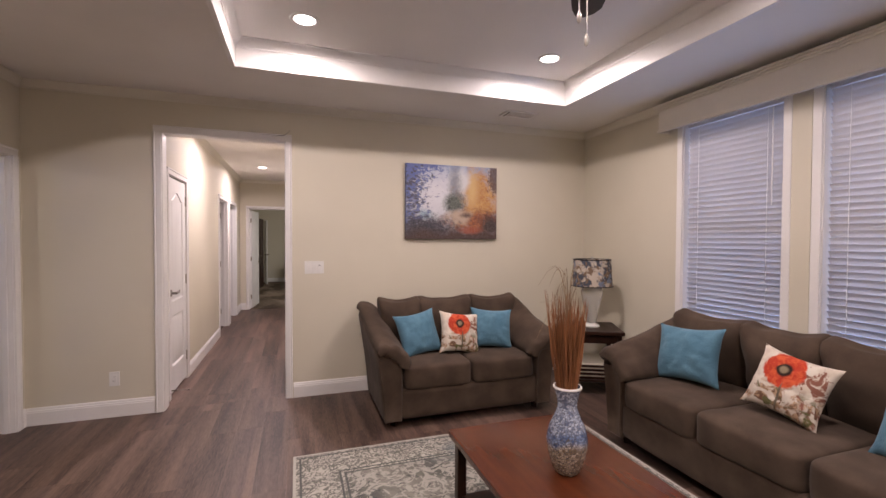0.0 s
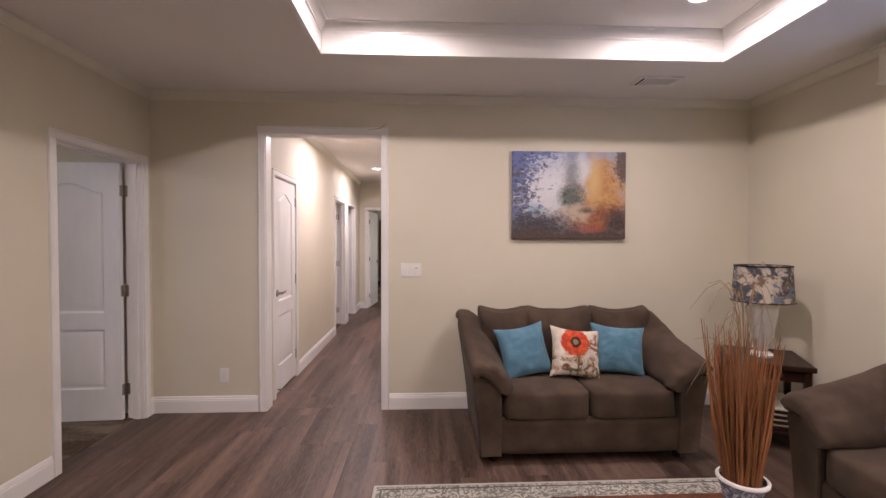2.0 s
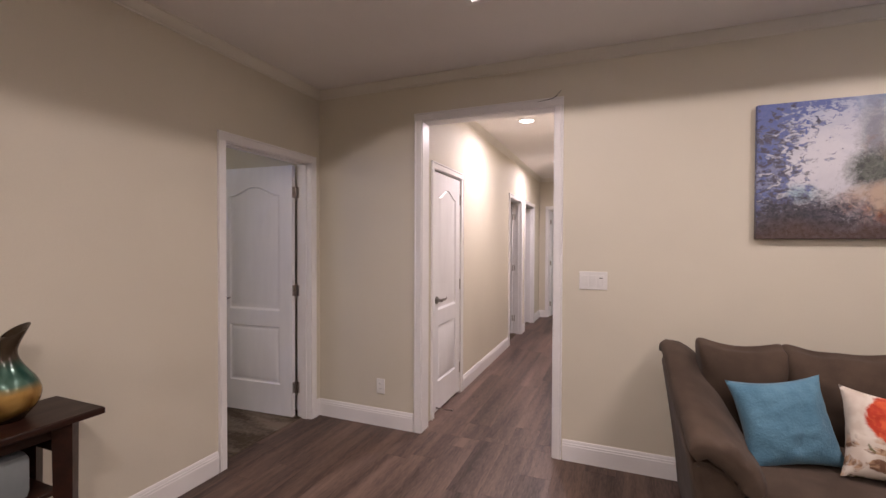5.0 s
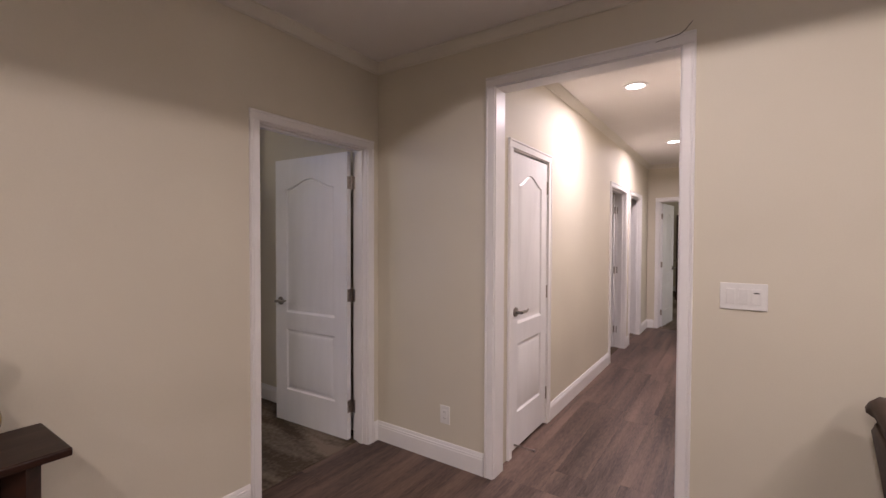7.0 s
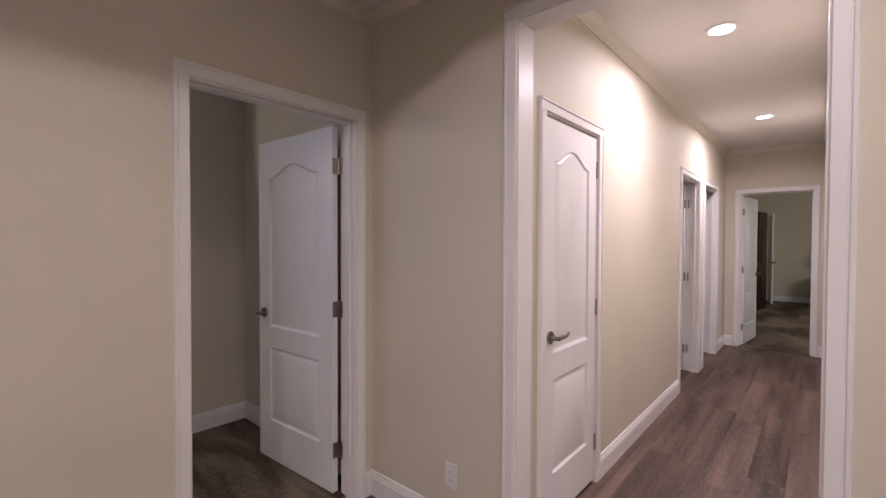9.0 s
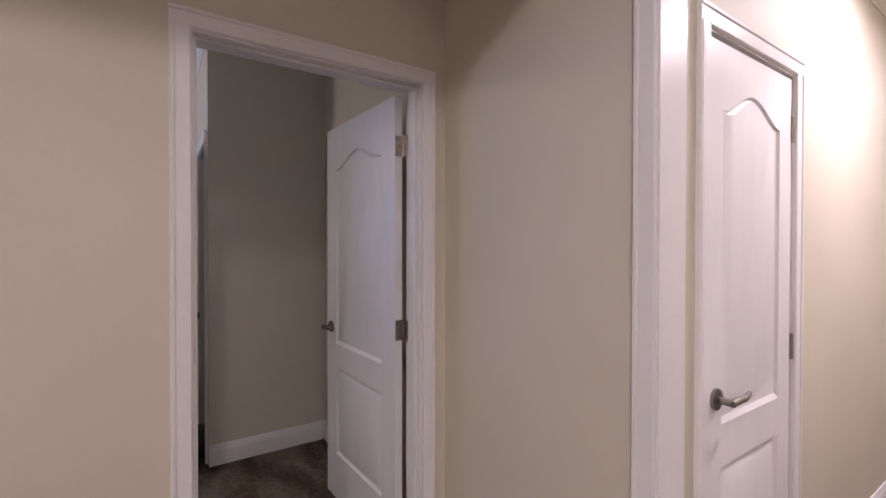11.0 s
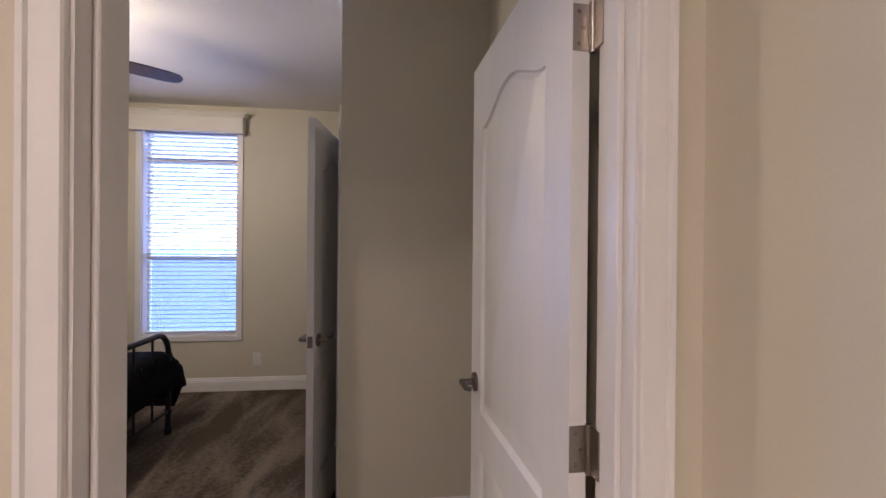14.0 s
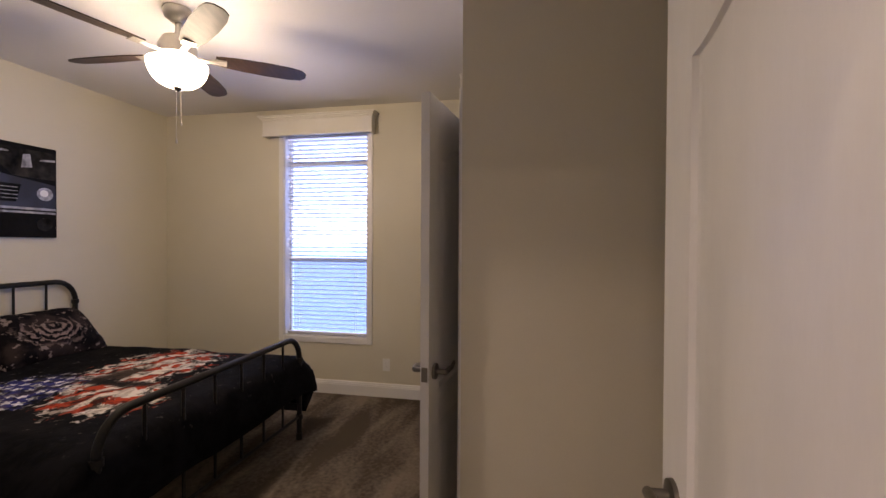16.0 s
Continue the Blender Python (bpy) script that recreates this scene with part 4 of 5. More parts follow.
            for i, p in enumerate(mids):
                d = (mids[min(i + 1, 14)] - mids[max(i - 1, 0)]).normalized()
                nrm = Vector((-d.z, 0, d.x))
                if nrm.z < 0 and i < 5:
                    nrm = -nrm
                if i >= 5 and nrm.x > 0:
                    nrm = -nrm
                e = half * max(1 - abs(2 * i / 14 - 1) ** 9, 0.16) ** 0.5
                for row, k in ((up, 1), (down, -1)):
                    c = p + k * e * nrm
                    w = 0.010 * noise.noise(Vector((c.x * 7 + s * 4, v * 10, c.z * 8 + L))) + (0.004 + 0.015 * max(-v - 0.2, 0) / 0.3) * noise.noise(Vector((c.x * 26, v * 8 + s, c.z * 26)))
                    c += nrm * w
                    row.append(bm.verts.new((s * c.x, v + 0.3 * w, c.z)))
            rings.append(up + down[::-1])
        for r0, r1 in zip(rings, rings[1:]):
            for i in range(len(r0)):
                bm.faces.new((r0[i], r0[(i + 1) % len(r0)], r1[(i + 1) % len(r0)], r1[i]))
        bm.faces.new(rings[0])
        bm.faces.new(rings[-1][::-1])
        bmesh.ops.recalc_face_normals(bm, faces=list(bm.faces))
        part("arm_pad", bm, UPHOLSTERY, ob, "", 70)
    for s in (-1, 1):
        for v in (yf + 0.09, yb - 0.08):
            bm = bmesh.new()
            lathe(bm, [(0.030, 0.0), (0.040, 0.08)], s * (h - 0.11), v, 4)
            part("foot", bm, ESPRESSO, ob)
    return ob


sofa("loveseat", "taupe microfibre two-seat sofa with sloping pad arms", 3.27, 3.49, 0, 2, [(-0.64, -0.275), (-0.275, 0.225), (0.225, 0.68)])
sofa("sofa", "taupe microfibre three-seat sofa under the windows", 4.53, 1.43, -90, 3, [(-0.97, -0.45), (-0.45, 0.0), (0.0, 0.48), (0.48, 0.97)])


def floral_material():
    s = Shader("floral_cushion_cloth", 0.85)
    wob = s.noise(9, 3)
    petals = s.noise(30, 3, warp=1.0)
    base = s.mix(s.step(s.noise(14, 3), 0.45, 0.6), (0.66, 0.60, 0.52), (0.58, 0.50, 0.42))
    spots = s.math("MULTIPLY", s.step(s.noise(11, 6, warp=1.5), 0.46, 0.52), s.step(s.z, 0.01, -0.05))
    c = s.mix(spots, base, s.mix(s.step(petals, 0.42, 0.58), (0.17, 0.09, 0.055), (0.46, 0.30, 0.19)))
    leaves = s.math("MULTIPLY", s.step(s.noise(13, 4, warp=1.2, shift=(3, 1, 7)), 0.57, 0.62), s.step(s.z, 0.0, -0.06))
    c = s.mix(leaves, c, (0.13, 0.12, 0.05))
    dots = s.math("MULTIPLY", s.step(s.noise(15, 5, warp=0.8, shift=(9, 2, 1)), 0.54, 0.58), s.step(s.x, 0.04, 0.08))
    c = s.mix(dots, c, (0.24, 0.10, 0.07))
    c = s.mix(s.blob(-0.02, 0.065, 0.098, 0.098, soft=0.05, wobble=petals, amount=0.16), c, s.mix(s.step(petals, 0.40, 0.62), (0.46, 0.045, 0.02), (0.62, 0.11, 0.04)))
    c = s.mix(s.blob(-0.02, 0.065, 0.036, 0.036, soft=0.15, wobble=petals, amount=0.2), c, (0.03, 0.015, 0.010))
    c = s.mix(s.blob(-0.02, 0.065, 0.019, 0.019, soft=0.3, wobble=wob), c, (0.25, 0.20, 0.13))
    stem = s.math("MULTIPLY", s.blob(0.0, -0.08, 0.006, 0.075, soft=0.2), 1.0)
    c = s.mix(stem, c, (0.15, 0.12, 0.085))
    return s.done(c, s.noise(240, 3), 0.3, 0.001)


FLORAL = floral_material()


def pillow(label, m, w, h, t, mat, seed):
    bm = bmesh.new()
    pillow_mesh(bm, w, h, t, 26, seed, 0.13, 2.3)
    ob = part("throw_pillow", bm, mat, None, "", 80)
    ob.matrix_world = m
    tagged(ob, label, "pillow", "throw pillows")


pillow("blue velvet throw pillow on the loveseat", pose(2.905, 3.355, 0.652, -20, -7, 12), 0.38, 0.375, 0.15, BLUECLOTH, 1)
pillow("white floral throw pillow with a red poppy on the loveseat", pose(3.265, 3.33, 0.642, -22, 7, 0), 0.37, 0.36, 0.14, FLORAL, 2)
pillow("blue velvet throw pillow on the loveseat", pose(3.585, 3.37, 0.652, -20, 5, -8), 0.39, 0.36, 0.15, BLUECLOTH, 3)
pillow("blue velvet throw pillow on the sofa", pose(4.45, 2.09, 0.672, -20, -4, -76), 0.44, 0.39, 0.15, BLUECLOTH, 4)
pillow("white floral throw pillow with a red poppy on the sofa", pose(4.43, 1.44, 0.665, -24, 9, -86), 0.375, 0.355, 0.15, FLORAL, 5)
pillow("blue velvet throw pillow on the sofa", pose(4.44, 0.86, 0.66, -20, 0, -95), 0.44, 0.38, 0.15, BLUECLOTH, 6)


# rug with a bordered oriental pattern
def rug_material():
    s = Shader("grey_oriental_rug", 0.95, 0.1)
    ex = s.math("SUBTRACT", 1.07, s.math("ABSOLUTE", s.x))
    ey = s.math("SUBTRACT", 1.52, s.math("ABSOLUTE", s.y))
    edge = s.math("MINIMUM", ex, ey)
    scroll = s.noise(4.2, 3, warp=2.6)
    lines = s.math("ABSOLUTE", s.math("SUBTRACT", scroll, 0.5))
    fine = s.noise(13, 4, warp=2.0)
    worn = s.noise(3.0, 5)
    field = s.mix(s.step(worn, 0.42, 0.62), (0.110, 0.110, 0.100), (0.25, 0.24, 0.21))
    pale = s.math("MAXIMUM", s.step(lines, 0.050, 0.028), s.step(fine, 0.54, 0.59))
    field = s.mix(s.math("MULTIPLY", pale, 0.75), field, (0.43, 0.41, 0.365))
    ink = s.step(s.noise(17, 3, warp=2.2, shift=(2, 6, 0)), 0.60, 0.64)
    c = s.mix(s.math("MULTIPLY", ink, 0.7), field, (0.075, 0.085, 0.085))
    border = s.step(edge, 0.30, 0.295)
    bmix = s.math("MAXIMUM", s.step(s.math("ABSOLUTE", s.math("SUBTRACT", s.noise(9, 2, warp=3.5, shift=(4, 4, 0)), 0.5)), 0.06, 0.035), s.step(s.noise(20, 2, warp=2.0), 0.57, 0.61))
    bcol = s.mix(s.math("MULTIPLY", bmix, 0.85), s.mix(s.step(worn, 0.4, 0.6), (0.38, 0.36, 0.32), (0.48, 0.455, 0.40)), (0.11, 0.112, 0.10))
    c = s.mix(border, c, bcol)
    for at in (0.305, 0.275, 0.045):
        c = s.mix(s.step(s.math("ABSOLUTE", s.math("SUBTRACT", edge, at)), 0.008, 0.004), c, (0.10, 0.105, 0.10))
    blue = s.step(s.noise(2.1, 4, shift=(7, 3, 0)), 0.60, 0.70)
    c = s.mix(s.math("MULTIPLY", blue, 0.6), c, (0.12, 0.145, 0.16))
    c = s.mix(s.step(edge, 0.020, 0.016), c, (0.44, 0.42, 0.375))
    return s.done(c, s.noise(220, 2), 0.5, 0.004)


bm = boxed(-1.07, 1.07, -1.52, 1.52, 0.0, 0.011, 0.004, 2)
rug = part("area_rug", bm, rug_material())
rug.location = (2.98, 1.32, 0.0)
tagged(rug, "grey and cream oriental rug with worn scroll pattern", "rug")

# coffee table
ct = thing("coffee_table", "cherry-topped coffee table with dark legs and shelf", "coffee table", 3.02, 1.34, 0.011)
part("tabletop", boxed(-0.34, 0.34, -0.62, 0.62, 0.408, 0.446, 0.008, 3), CHERRY, ct, "glossy cherry wood top", 40)
for sx in (-1, 1):
    for sy in (-1, 1):
        part("leg", boxed(sx * 0.29 - 0.024, sx * 0.29 + 0.024, sy * 0.57 - 0.024, sy * 0.57 + 0.024, 0.0, 0.408, 0.004, 2), ESPRESSO, ct)
    part("apron", boxed(sx * 0.29 - 0.010, sx * 0.29 + 0.010, -0.546, 0.546, 0.355, 0.408, 0.002, 1), ESPRESSO, ct)
for sy in (-1, 1):
    part("apron", boxed(-0.266, 0.266, sy * 0.57 - 0.010, sy * 0.57 + 0.010, 0.355, 0.408, 0.002, 1), ESPRESSO, ct)
part("shelf", boxed(-0.29, 0.29, -0.56, 0.56, 0.105, 0.127, 0.003, 2), ESPRESSO, ct)


def mosaic_material():
    s = Shader("mosaic_glass", 0.14, 0.6)
    tiles = s.cells(105)
    edge = s.cells(105, "DISTANCE_TO_EDGE")
    nd = s.n.new("ShaderNodeTexVoronoi")
    nd.inputs["Scale"].default_value = 105
    s.l.new(s.co, nd.inputs["Vector"])
    sep = s.n.new("ShaderNodeSeparateColor")
    s.l.new(nd.outputs["Color"], sep.inputs[0])
    tone = sep.outputs[0]
    blue = s.mix(tone, (0.11, 0.14, 0.23), (0.48, 0.55, 0.68))
    sand = s.mix(tone, (0.17, 0.125, 0.08), (0.52, 0.45, 0.36))
    band = s.math("ADD", s.z, s.math("MULTIPLY", s.math("SUBTRACT", s.noise(9, 2), 0.5), 0.10))
    c = s.mix(s.step(band, 0.145, 0.115), blue, sand)
    c = s.mix(s.step(s.math("ABSOLUTE", s.math("SUBTRACT", band, 0.165)), 0.035, 0.015), c, s.mix(tone, (0.05, 0.09, 0.20), (0.22, 0.30, 0.48)))
    c = s.mix(s.step(edge, 0.08, 0.03), c, (0.10, 0.10, 0.11))
    return s.done(c, edge, 0.6, 0.003)


MOSAIC = mosaic_material()
vase = thing("mosaic_vase", "blue and sand mosaic glass vase on the coffee table", "vase", 3.025, 1.42, 0.457)
bm = bmesh.new()
lathe(bm, [(0.046, 0.0), (0.052, 0.006), (0.072, 0.05), (0.085, 0.105), (0.086, 0.145), (0.075, 0.195), (0.053, 0.24), (0.041, 0.275), (0.041, 0.30), (0.049, 0.335), (0.057, 0.357), (0.058, 0.362),
           (0.054, 0.362), (0.044, 0.335), (0.036, 0.30), (0.036, 0.275), (0.047, 0.235)], seg=40)
part("body", bm, MOSAIC, vase, "", 50)
bm = bmesh.new()
lathe(bm, [(0.053, 0.3605), (0.0595, 0.3595), (0.0605, 0.365), (0.056, 0.369), (0.052, 0.367)], seg=40, cap=False)
part("rim", bm, PLASTIC, vase, "pale glazed rim", 60)

REED = material("dried_reed", (0.37, 0.155, 0.060), (0.20, 0.075, 0.028), rough=0.7, scale=14, fine=90, stretch=(1, 1, 0.3), random_tone=0.35)
WISP = material("dried_grass", (0.33, 0.24, 0.15), (0.22, 0.15, 0.09), rough=0.8, random_tone=0.2)
rng = random.Random(7)
reeds = thing("dried_reed_bunch", "bunch of russet dried reeds and wispy grass in the vase", "dried reeds", 3.025, 1.42, 0.457)
for k in range(270):
    a, q = rng.uniform(0, 2 * math.pi), math.sqrt(rng.random())
    top = rng.triangular(0.56, 0.78, 0.69)
    spread = 0.096 * q * (top / 0.75)
    b = a + rng.uniform(-0.5, 0.5)
    p0 = Vector((0.025 * q * math.cos(a), 0.025 * q * math.sin(a), 0.255))
    p2 = Vector((spread * math.cos(b), spread * math.sin(b), top))
    p1 = (p0 + p2) / 2 + Vector((rng.uniform(-0.012, 0.012), rng.uniform(-0.012, 0.012), 0))
    r = rng.uniform(0.0014, 0.0031)
    bm = bmesh.new()
    tube(bm, [p0, p1, p2], [r, r * 0.9, r * 0.3], 5)
    part("reed", bm, REED, reeds)
for k in range(18):
    a = rng.uniform(0, 2 * math.pi) if k > 5 else rng.uniform(1.8, 3.4)
    ln, lean = rng.uniform(0.72, 0.90), rng.uniform(0.06, 0.14)
    pts = []
    for i in range(9):
        f = i / 8
        d = lean * f ** 2.8
        z = 0.26 + (ln - 0.26) * math.sin(f * (1.75 + 0.35 * (k % 3)))
        pts.append((d * math.cos(a), d * math.sin(a), z))
    bm = bmesh.new()
    tube(bm, pts, [0.0012] * 6 + [0.0010, 0.0008, 0.0004], 4)
    part("grass_stem", bm, WISP, reeds)

# end table with lamp
et = thing("end_table", "dark wood end table with slatted lower shelf", "end table", 4.66, 3.38, 0, -27)
part("tabletop", boxed(-0.255, 0.255, -0.255, 0.255, 0.565, 0.60, 0.006, 2), ESPRESSO, et)
for sx in (-1, 1):
    for sy in (-1, 1):
        part("leg", boxed(sx * 0.215 - 0.02, sx * 0.215 + 0.02, sy * 0.215 - 0.02, sy * 0.215 + 0.02, 0, 0.565, 0.004, 2), ESPRESSO, et)
    part("apron", boxed(sx * 0.215 - 0.009, sx * 0.215 + 0.009, -0.195, 0.195, 0.485, 0.565), ESPRESSO, et)
    part("apron", boxed(-0.195, 0.195, sx * 0.215 - 0.009, sx * 0.215 + 0.009, 0.485, 0.565), ESPRESSO, et)
part("shelf", boxed(-0.22, 0.22, -0.22, 0.22, 0.12, 0.14, 0.003, 1), ESPRESSO, et)
for k in range(4):
    z = 0.145 + 0.036 * k
    part("stacked_board", boxed(-0.19, 0.19, -0.21, 0.19, z, z + 0.022, 0.003, 1), ESPRESSO, et)
    part("board_edge", boxed(-0.185, 0.185, -0.205, 0.185, z + 0.023, z + 0.033), WALL, et, "pale layer between dark boards")


def shade_material():
    s = Shader("patterned_lampshade", 0.8)
    n1 = s.noise(9, 4, warp=1.0)
    c = s.mix(s.step(n1, 0.47, 0.53), (0.46, 0.40, 0.33), (0.060, 0.066, 0.085))
    c = s.mix(s.step(s.noise(13, 4, warp=1.2, shift=(5, 2, 1)), 0.57, 0.62), c, (0.15, 0.18, 0.24))
    c = s.mix(s.step(s.noise(16, 4, warp=1.0, shift=(1, 8, 3)), 0.53, 0.60), c, (0.17, 0.115, 0.075))
    return s.done(c, s.noise(300, 2), 0.3, 0.001)


lamp = thing("table_lamp", "clear glass table lamp with blue floral drum shade, unlit", "table lamp", 4.665, 3.38, 0.60)
CLEAR = glass("clear_lamp_glass", (0.93, 0.93, 0.93), 0.10)
CLEAR.node_tree.nodes["Principled BSDF"].inputs["Transmission Weight"].default_value = 0.72
bm = bmesh.new()
lathe(bm, [(0.075, 0.0), (0.078, 0.012), (0.06, 0.026), (0.035, 0.034)], seg=32)
part("base", bm, PLASTIC, lamp, "white lamp foot", 50)
bm = bmesh.new()
lathe(bm, [(0.034, 0.034), (0.048, 0.06), (0.068, 0.16), (0.098, 0.30), (0.105, 0.345), (0.09, 0.375), (0.04, 0.39), (0.02, 0.395)], seg=36)
part("glass_body", bm, CLEAR, lamp, "clear glass urn body", 60)
bm = bmesh.new()
tube(bm, [(0, 0, 0.02), (0, 0, 0.62)], 0.005, 8)
part("stem", bm, FANMETAL, lamp)
bm = bmesh.new()
lathe(bm, [(0.193, 0.395), (0.174, 0.655), (0.171, 0.655), (0.190, 0.395)], seg=48, cap=False)
part("shade", bm, shade_material(), lamp, "blue and cream floral drum shade", 60)
for z, r in ((0.397, 0.1945), (0.653, 0.1755)):
    bm = bmesh.new()
    tube(bm, [(r * math.cos(a), r * math.sin(a), z) for a in np.linspace(0, 2 * math.pi, 41)], 0.005, 6)
    part("shade_trim", bm, BRONZE, lamp, "dark braided trim of the shade", 60)
bm = bmesh.new()
lathe(bm, [(0.006, 0.655), (0.014, 0.665), (0.006, 0.685)], seg=14)
part("finial", bm, FANMETAL, lamp)
bm = bmesh.new()
for a in (0.4, 2.5, 4.6):
    tube(bm, [(0, 0, 0.62), (0.171 * math.cos(a), 0.171 * math.sin(a), 0.648)], 0.002, 5)
part("spider", bm, FANMETAL, lamp)


# painting
def painting_material():
    s = Shader("landscape_canvas", 0.55)
    w1, w2, w3 = s.noise(9, 10, warp=0.9, harsh=0.68), s.noise(20, 10, warp=1.4, harsh=0.75), s.noise(4, 4)
    tree, fog = s.noise(34, 10, warp=0.6, harsh=0.8), s.noise(5, 8, warp=1.2, harsh=0.6)
    leafy = s.math("ADD", s.math("MULTIPLY", w2, 0.5), s.math("MULTIPLY", tree, 0.5))
    c = s.mix(s.step(s.math("ADD", s.z, s.math("MULTIPLY", fog, 0.3)), 0.18, 0.52), (0.46, 0.48, 0.54), (0.26, 0.34, 0.52))
    c = s.mix(s.blob(-0.19, 0.05, 0.22, 0.23, soft=0.7, wobble=fog, amount=0.9), c, (0.68, 0.68, 0.72))
    c = s.mix(s.math("MULTIPLY", s.blob(-0.29, -0.13, 0.06, 0.045, soft=0.5, wobble=w2, amount=0.9), 0.6), c, (0.18, 0.40, 0.54))
    c = s.mix(s.blob(0.29, 0.03, 0.22, 0.28, soft=0.35, wobble=w1, amount=1.1), c, s.mix(s.step(leafy, 0.40, 0.60), (0.40, 0.15, 0.035), (0.58, 0.34, 0.115)))
    c = s.mix(s.blob(0.21, 0.14, 0.055, 0.17, soft=0.6, wobble=leafy, amount=1.8), c, (0.62, 0.40, 0.17))
    c = s.mix(s.blob(0.10, 0.22, 0.07, 0.11, soft=0.5, wobble=fog, amount=0.9), c, (0.62, 0.62, 0.64))
    c = s.mix(s.math("MULTIPLY", s.blob(0.02, 0.15, 0.06, 0.20, soft=0.6, wobble=leafy, amount=2.0), 0.65), c, (0.11, 0.12, 0.15))
    c = s.mix(s.blob(0.02, -0.01, 0.105, 0.095, soft=0.45, wobble=leafy, amount=1.5), c, s.mix(s.step(tree, 0.40, 0.60), (0.045, 0.055, 0.05), (0.15, 0.17, 0.14)))
    # blue foliage that thickens towards the left edge and the upper corner
    leaf = s.noise(17, 7, (1.0, 1.0, 1.6), 0.8, (3, 2, 5), 0.6)
    shade = s.noise(30, 6, (1.0, 1.0, 1.6), 0.6, (7, 1, 3), 0.6)
    blue = s.mix(s.step(shade, 0.43, 0.55), (0.028, 0.028, 0.060), s.mix(s.step(w1, 0.44, 0.56), (0.075, 0.12, 0.36), (0.19, 0.22, 0.36)))
    left = s.math("MULTIPLY_ADD", s.math("SUBTRACT", -0.29, s.x), 0.85, leaf)
    c = s.mix(s.math("MULTIPLY", s.step(left, 0.48, 0.56), 0.92), c, blue)
    top = s.math("MULTIPLY_ADD", s.math("SUBTRACT", s.math("MULTIPLY_ADD", s.x, -0.3, s.z), 0.36), 0.9, shade)
    c = s.mix(s.math("MULTIPLY", s.step(top, 0.48, 0.55), s.step(s.x, -0.02, -0.14)), c, (0.10, 0.14, 0.36))
    c = s.mix(s.blob(0.30, -0.20, 0.32, 0.11, soft=0.4, wobble=w1, amount=1.1), c, s.mix(s.step(leafy, 0.42, 0.58), (0.13, 0.035, 0.016), (0.40, 0.13, 0.04)))
    c = s.mix(s.blob(0.05, -0.15, 0.14, 0.07, soft=0.4, wobble=fog, amount=1.0), c, (0.48, 0.36, 0.27))
    c = s.mix(s.blob(-0.28, -0.29, 0.30, 0.14, soft=0.35, wobble=leafy, amount=1.7), c, s.mix(s.step(shade, 0.45, 0.6), (0.024, 0.024, 0.036), (0.075, 0.070, 0.090)))
    c = s.mix(s.math("MULTIPLY", s.blob(0.47, 0.26, 0.08, 0.17, soft=0.2, wobble=leafy, amount=2.4), 0.9), c, (0.085, 0.04, 0.025))
    c = s.mix(s.blob(0.41, -0.17, 0.10, 0.06, soft=0.6, wobble=leafy, amount=1.6), c, (0.09, 0.03, 0.016))
    c = s.mix(s.blob(0.15, -0.13, 0.06, 0.022, soft=0.6, wobble=leafy, amount=1.8), c, (0.12, 0.07, 0.05))
    c = s.mix(s.step(s.math("ADD", s.z, s.math("MULTIPLY", w3, 0.16)), -0.17, -0.25), c, (0.060, 0.030, 0.023))
    c = s.mix(s.blob(0.42, -0.24, 0.09, 0.07, soft=0.3, wobble=leafy, amount=1.0), c, (0.040, 0.022, 0.018))
    c = s.mix(s.math("MULTIPLY", s.blob(0.19, -0.28, 0.11, 0.035, soft=0.4, wobble=leafy, amount=1.2), 0.8), c, (0.32, 0.07, 0.028))
    dapple = s.step(s.noise(48, 8, warp=0.5, harsh=0.75, shift=(4, 1, 2)), 0.38, 0.66)
    c = s.mix(s.math("MULTIPLY", dapple, 0.12), c, (0.52, 0.50, 0.50))
    c = s.mix(0.06, c, (0.20, 0.19, 0.20))
    return s.done(c, s.noise(260, 2), 0.25, 0.001)


art = part("canvas_painting", boxed(-0.487, 0.487, -0.019, 0.019, -0.369, 0.369, 0.003, 2), painting_material())
art.location = (3.43, YN - 0.0195, 1.818)
tagged(art, "unframed landscape canvas in blue, white and orange on the wall", "painting")

# console by the door wall with a bronze vase
con = thing("console_table", "espresso wood console table against the wall", "console table", XW + 0.17, 1.62, 0)
part("tabletop", boxed(-0.165, 0.17, -0.58, 0.58, 0.722, 0.75, 0.006, 2), ESPRESSO, con)
for sx in (-0.135, 0.11):
    for sy in (-0.47, 0.47):
        bm = bmesh.new()
        lathe(bm, [(0.036, 0.0), (0.046, 0.722)], sx, sy, 4)
        part("leg", bm, ESPRESSO, con)
part("apron", boxed(0.085, 0.105, -0.44, 0.44, 0.668, 0.722), ESPRESSO, con)
part("apron", boxed(-0.11, 0.085, 0.455, 0.475, 0.60, 0.722), ESPRESSO, con)
part("shelf", boxed(-0.13, 0.11, -0.45, 0.45, 0.45, 0.47, 0.003, 1), ESPRESSO, con)
part("shelf", boxed(-0.13, 0.11, -0.45, 0.45, 0.27, 0.29, 0.003, 1), ESPRESSO, con)
bm = bmesh.new()
softbox(bm, (0.18, 0.40, 0.17), 12, 5, pose(XW + 0.17, 1.80, 0.556))
tagged(part("storage_bin", bm, material("grey_bin_cloth", (0.20, 0.22, 0.22), (0.15, 0.17, 0.17), rough=0.9, fine=300, bump=0.3), None, "", 50), "grey-green fabric storage bin on the console shelf", "storage bin")
bm = bmesh.new()
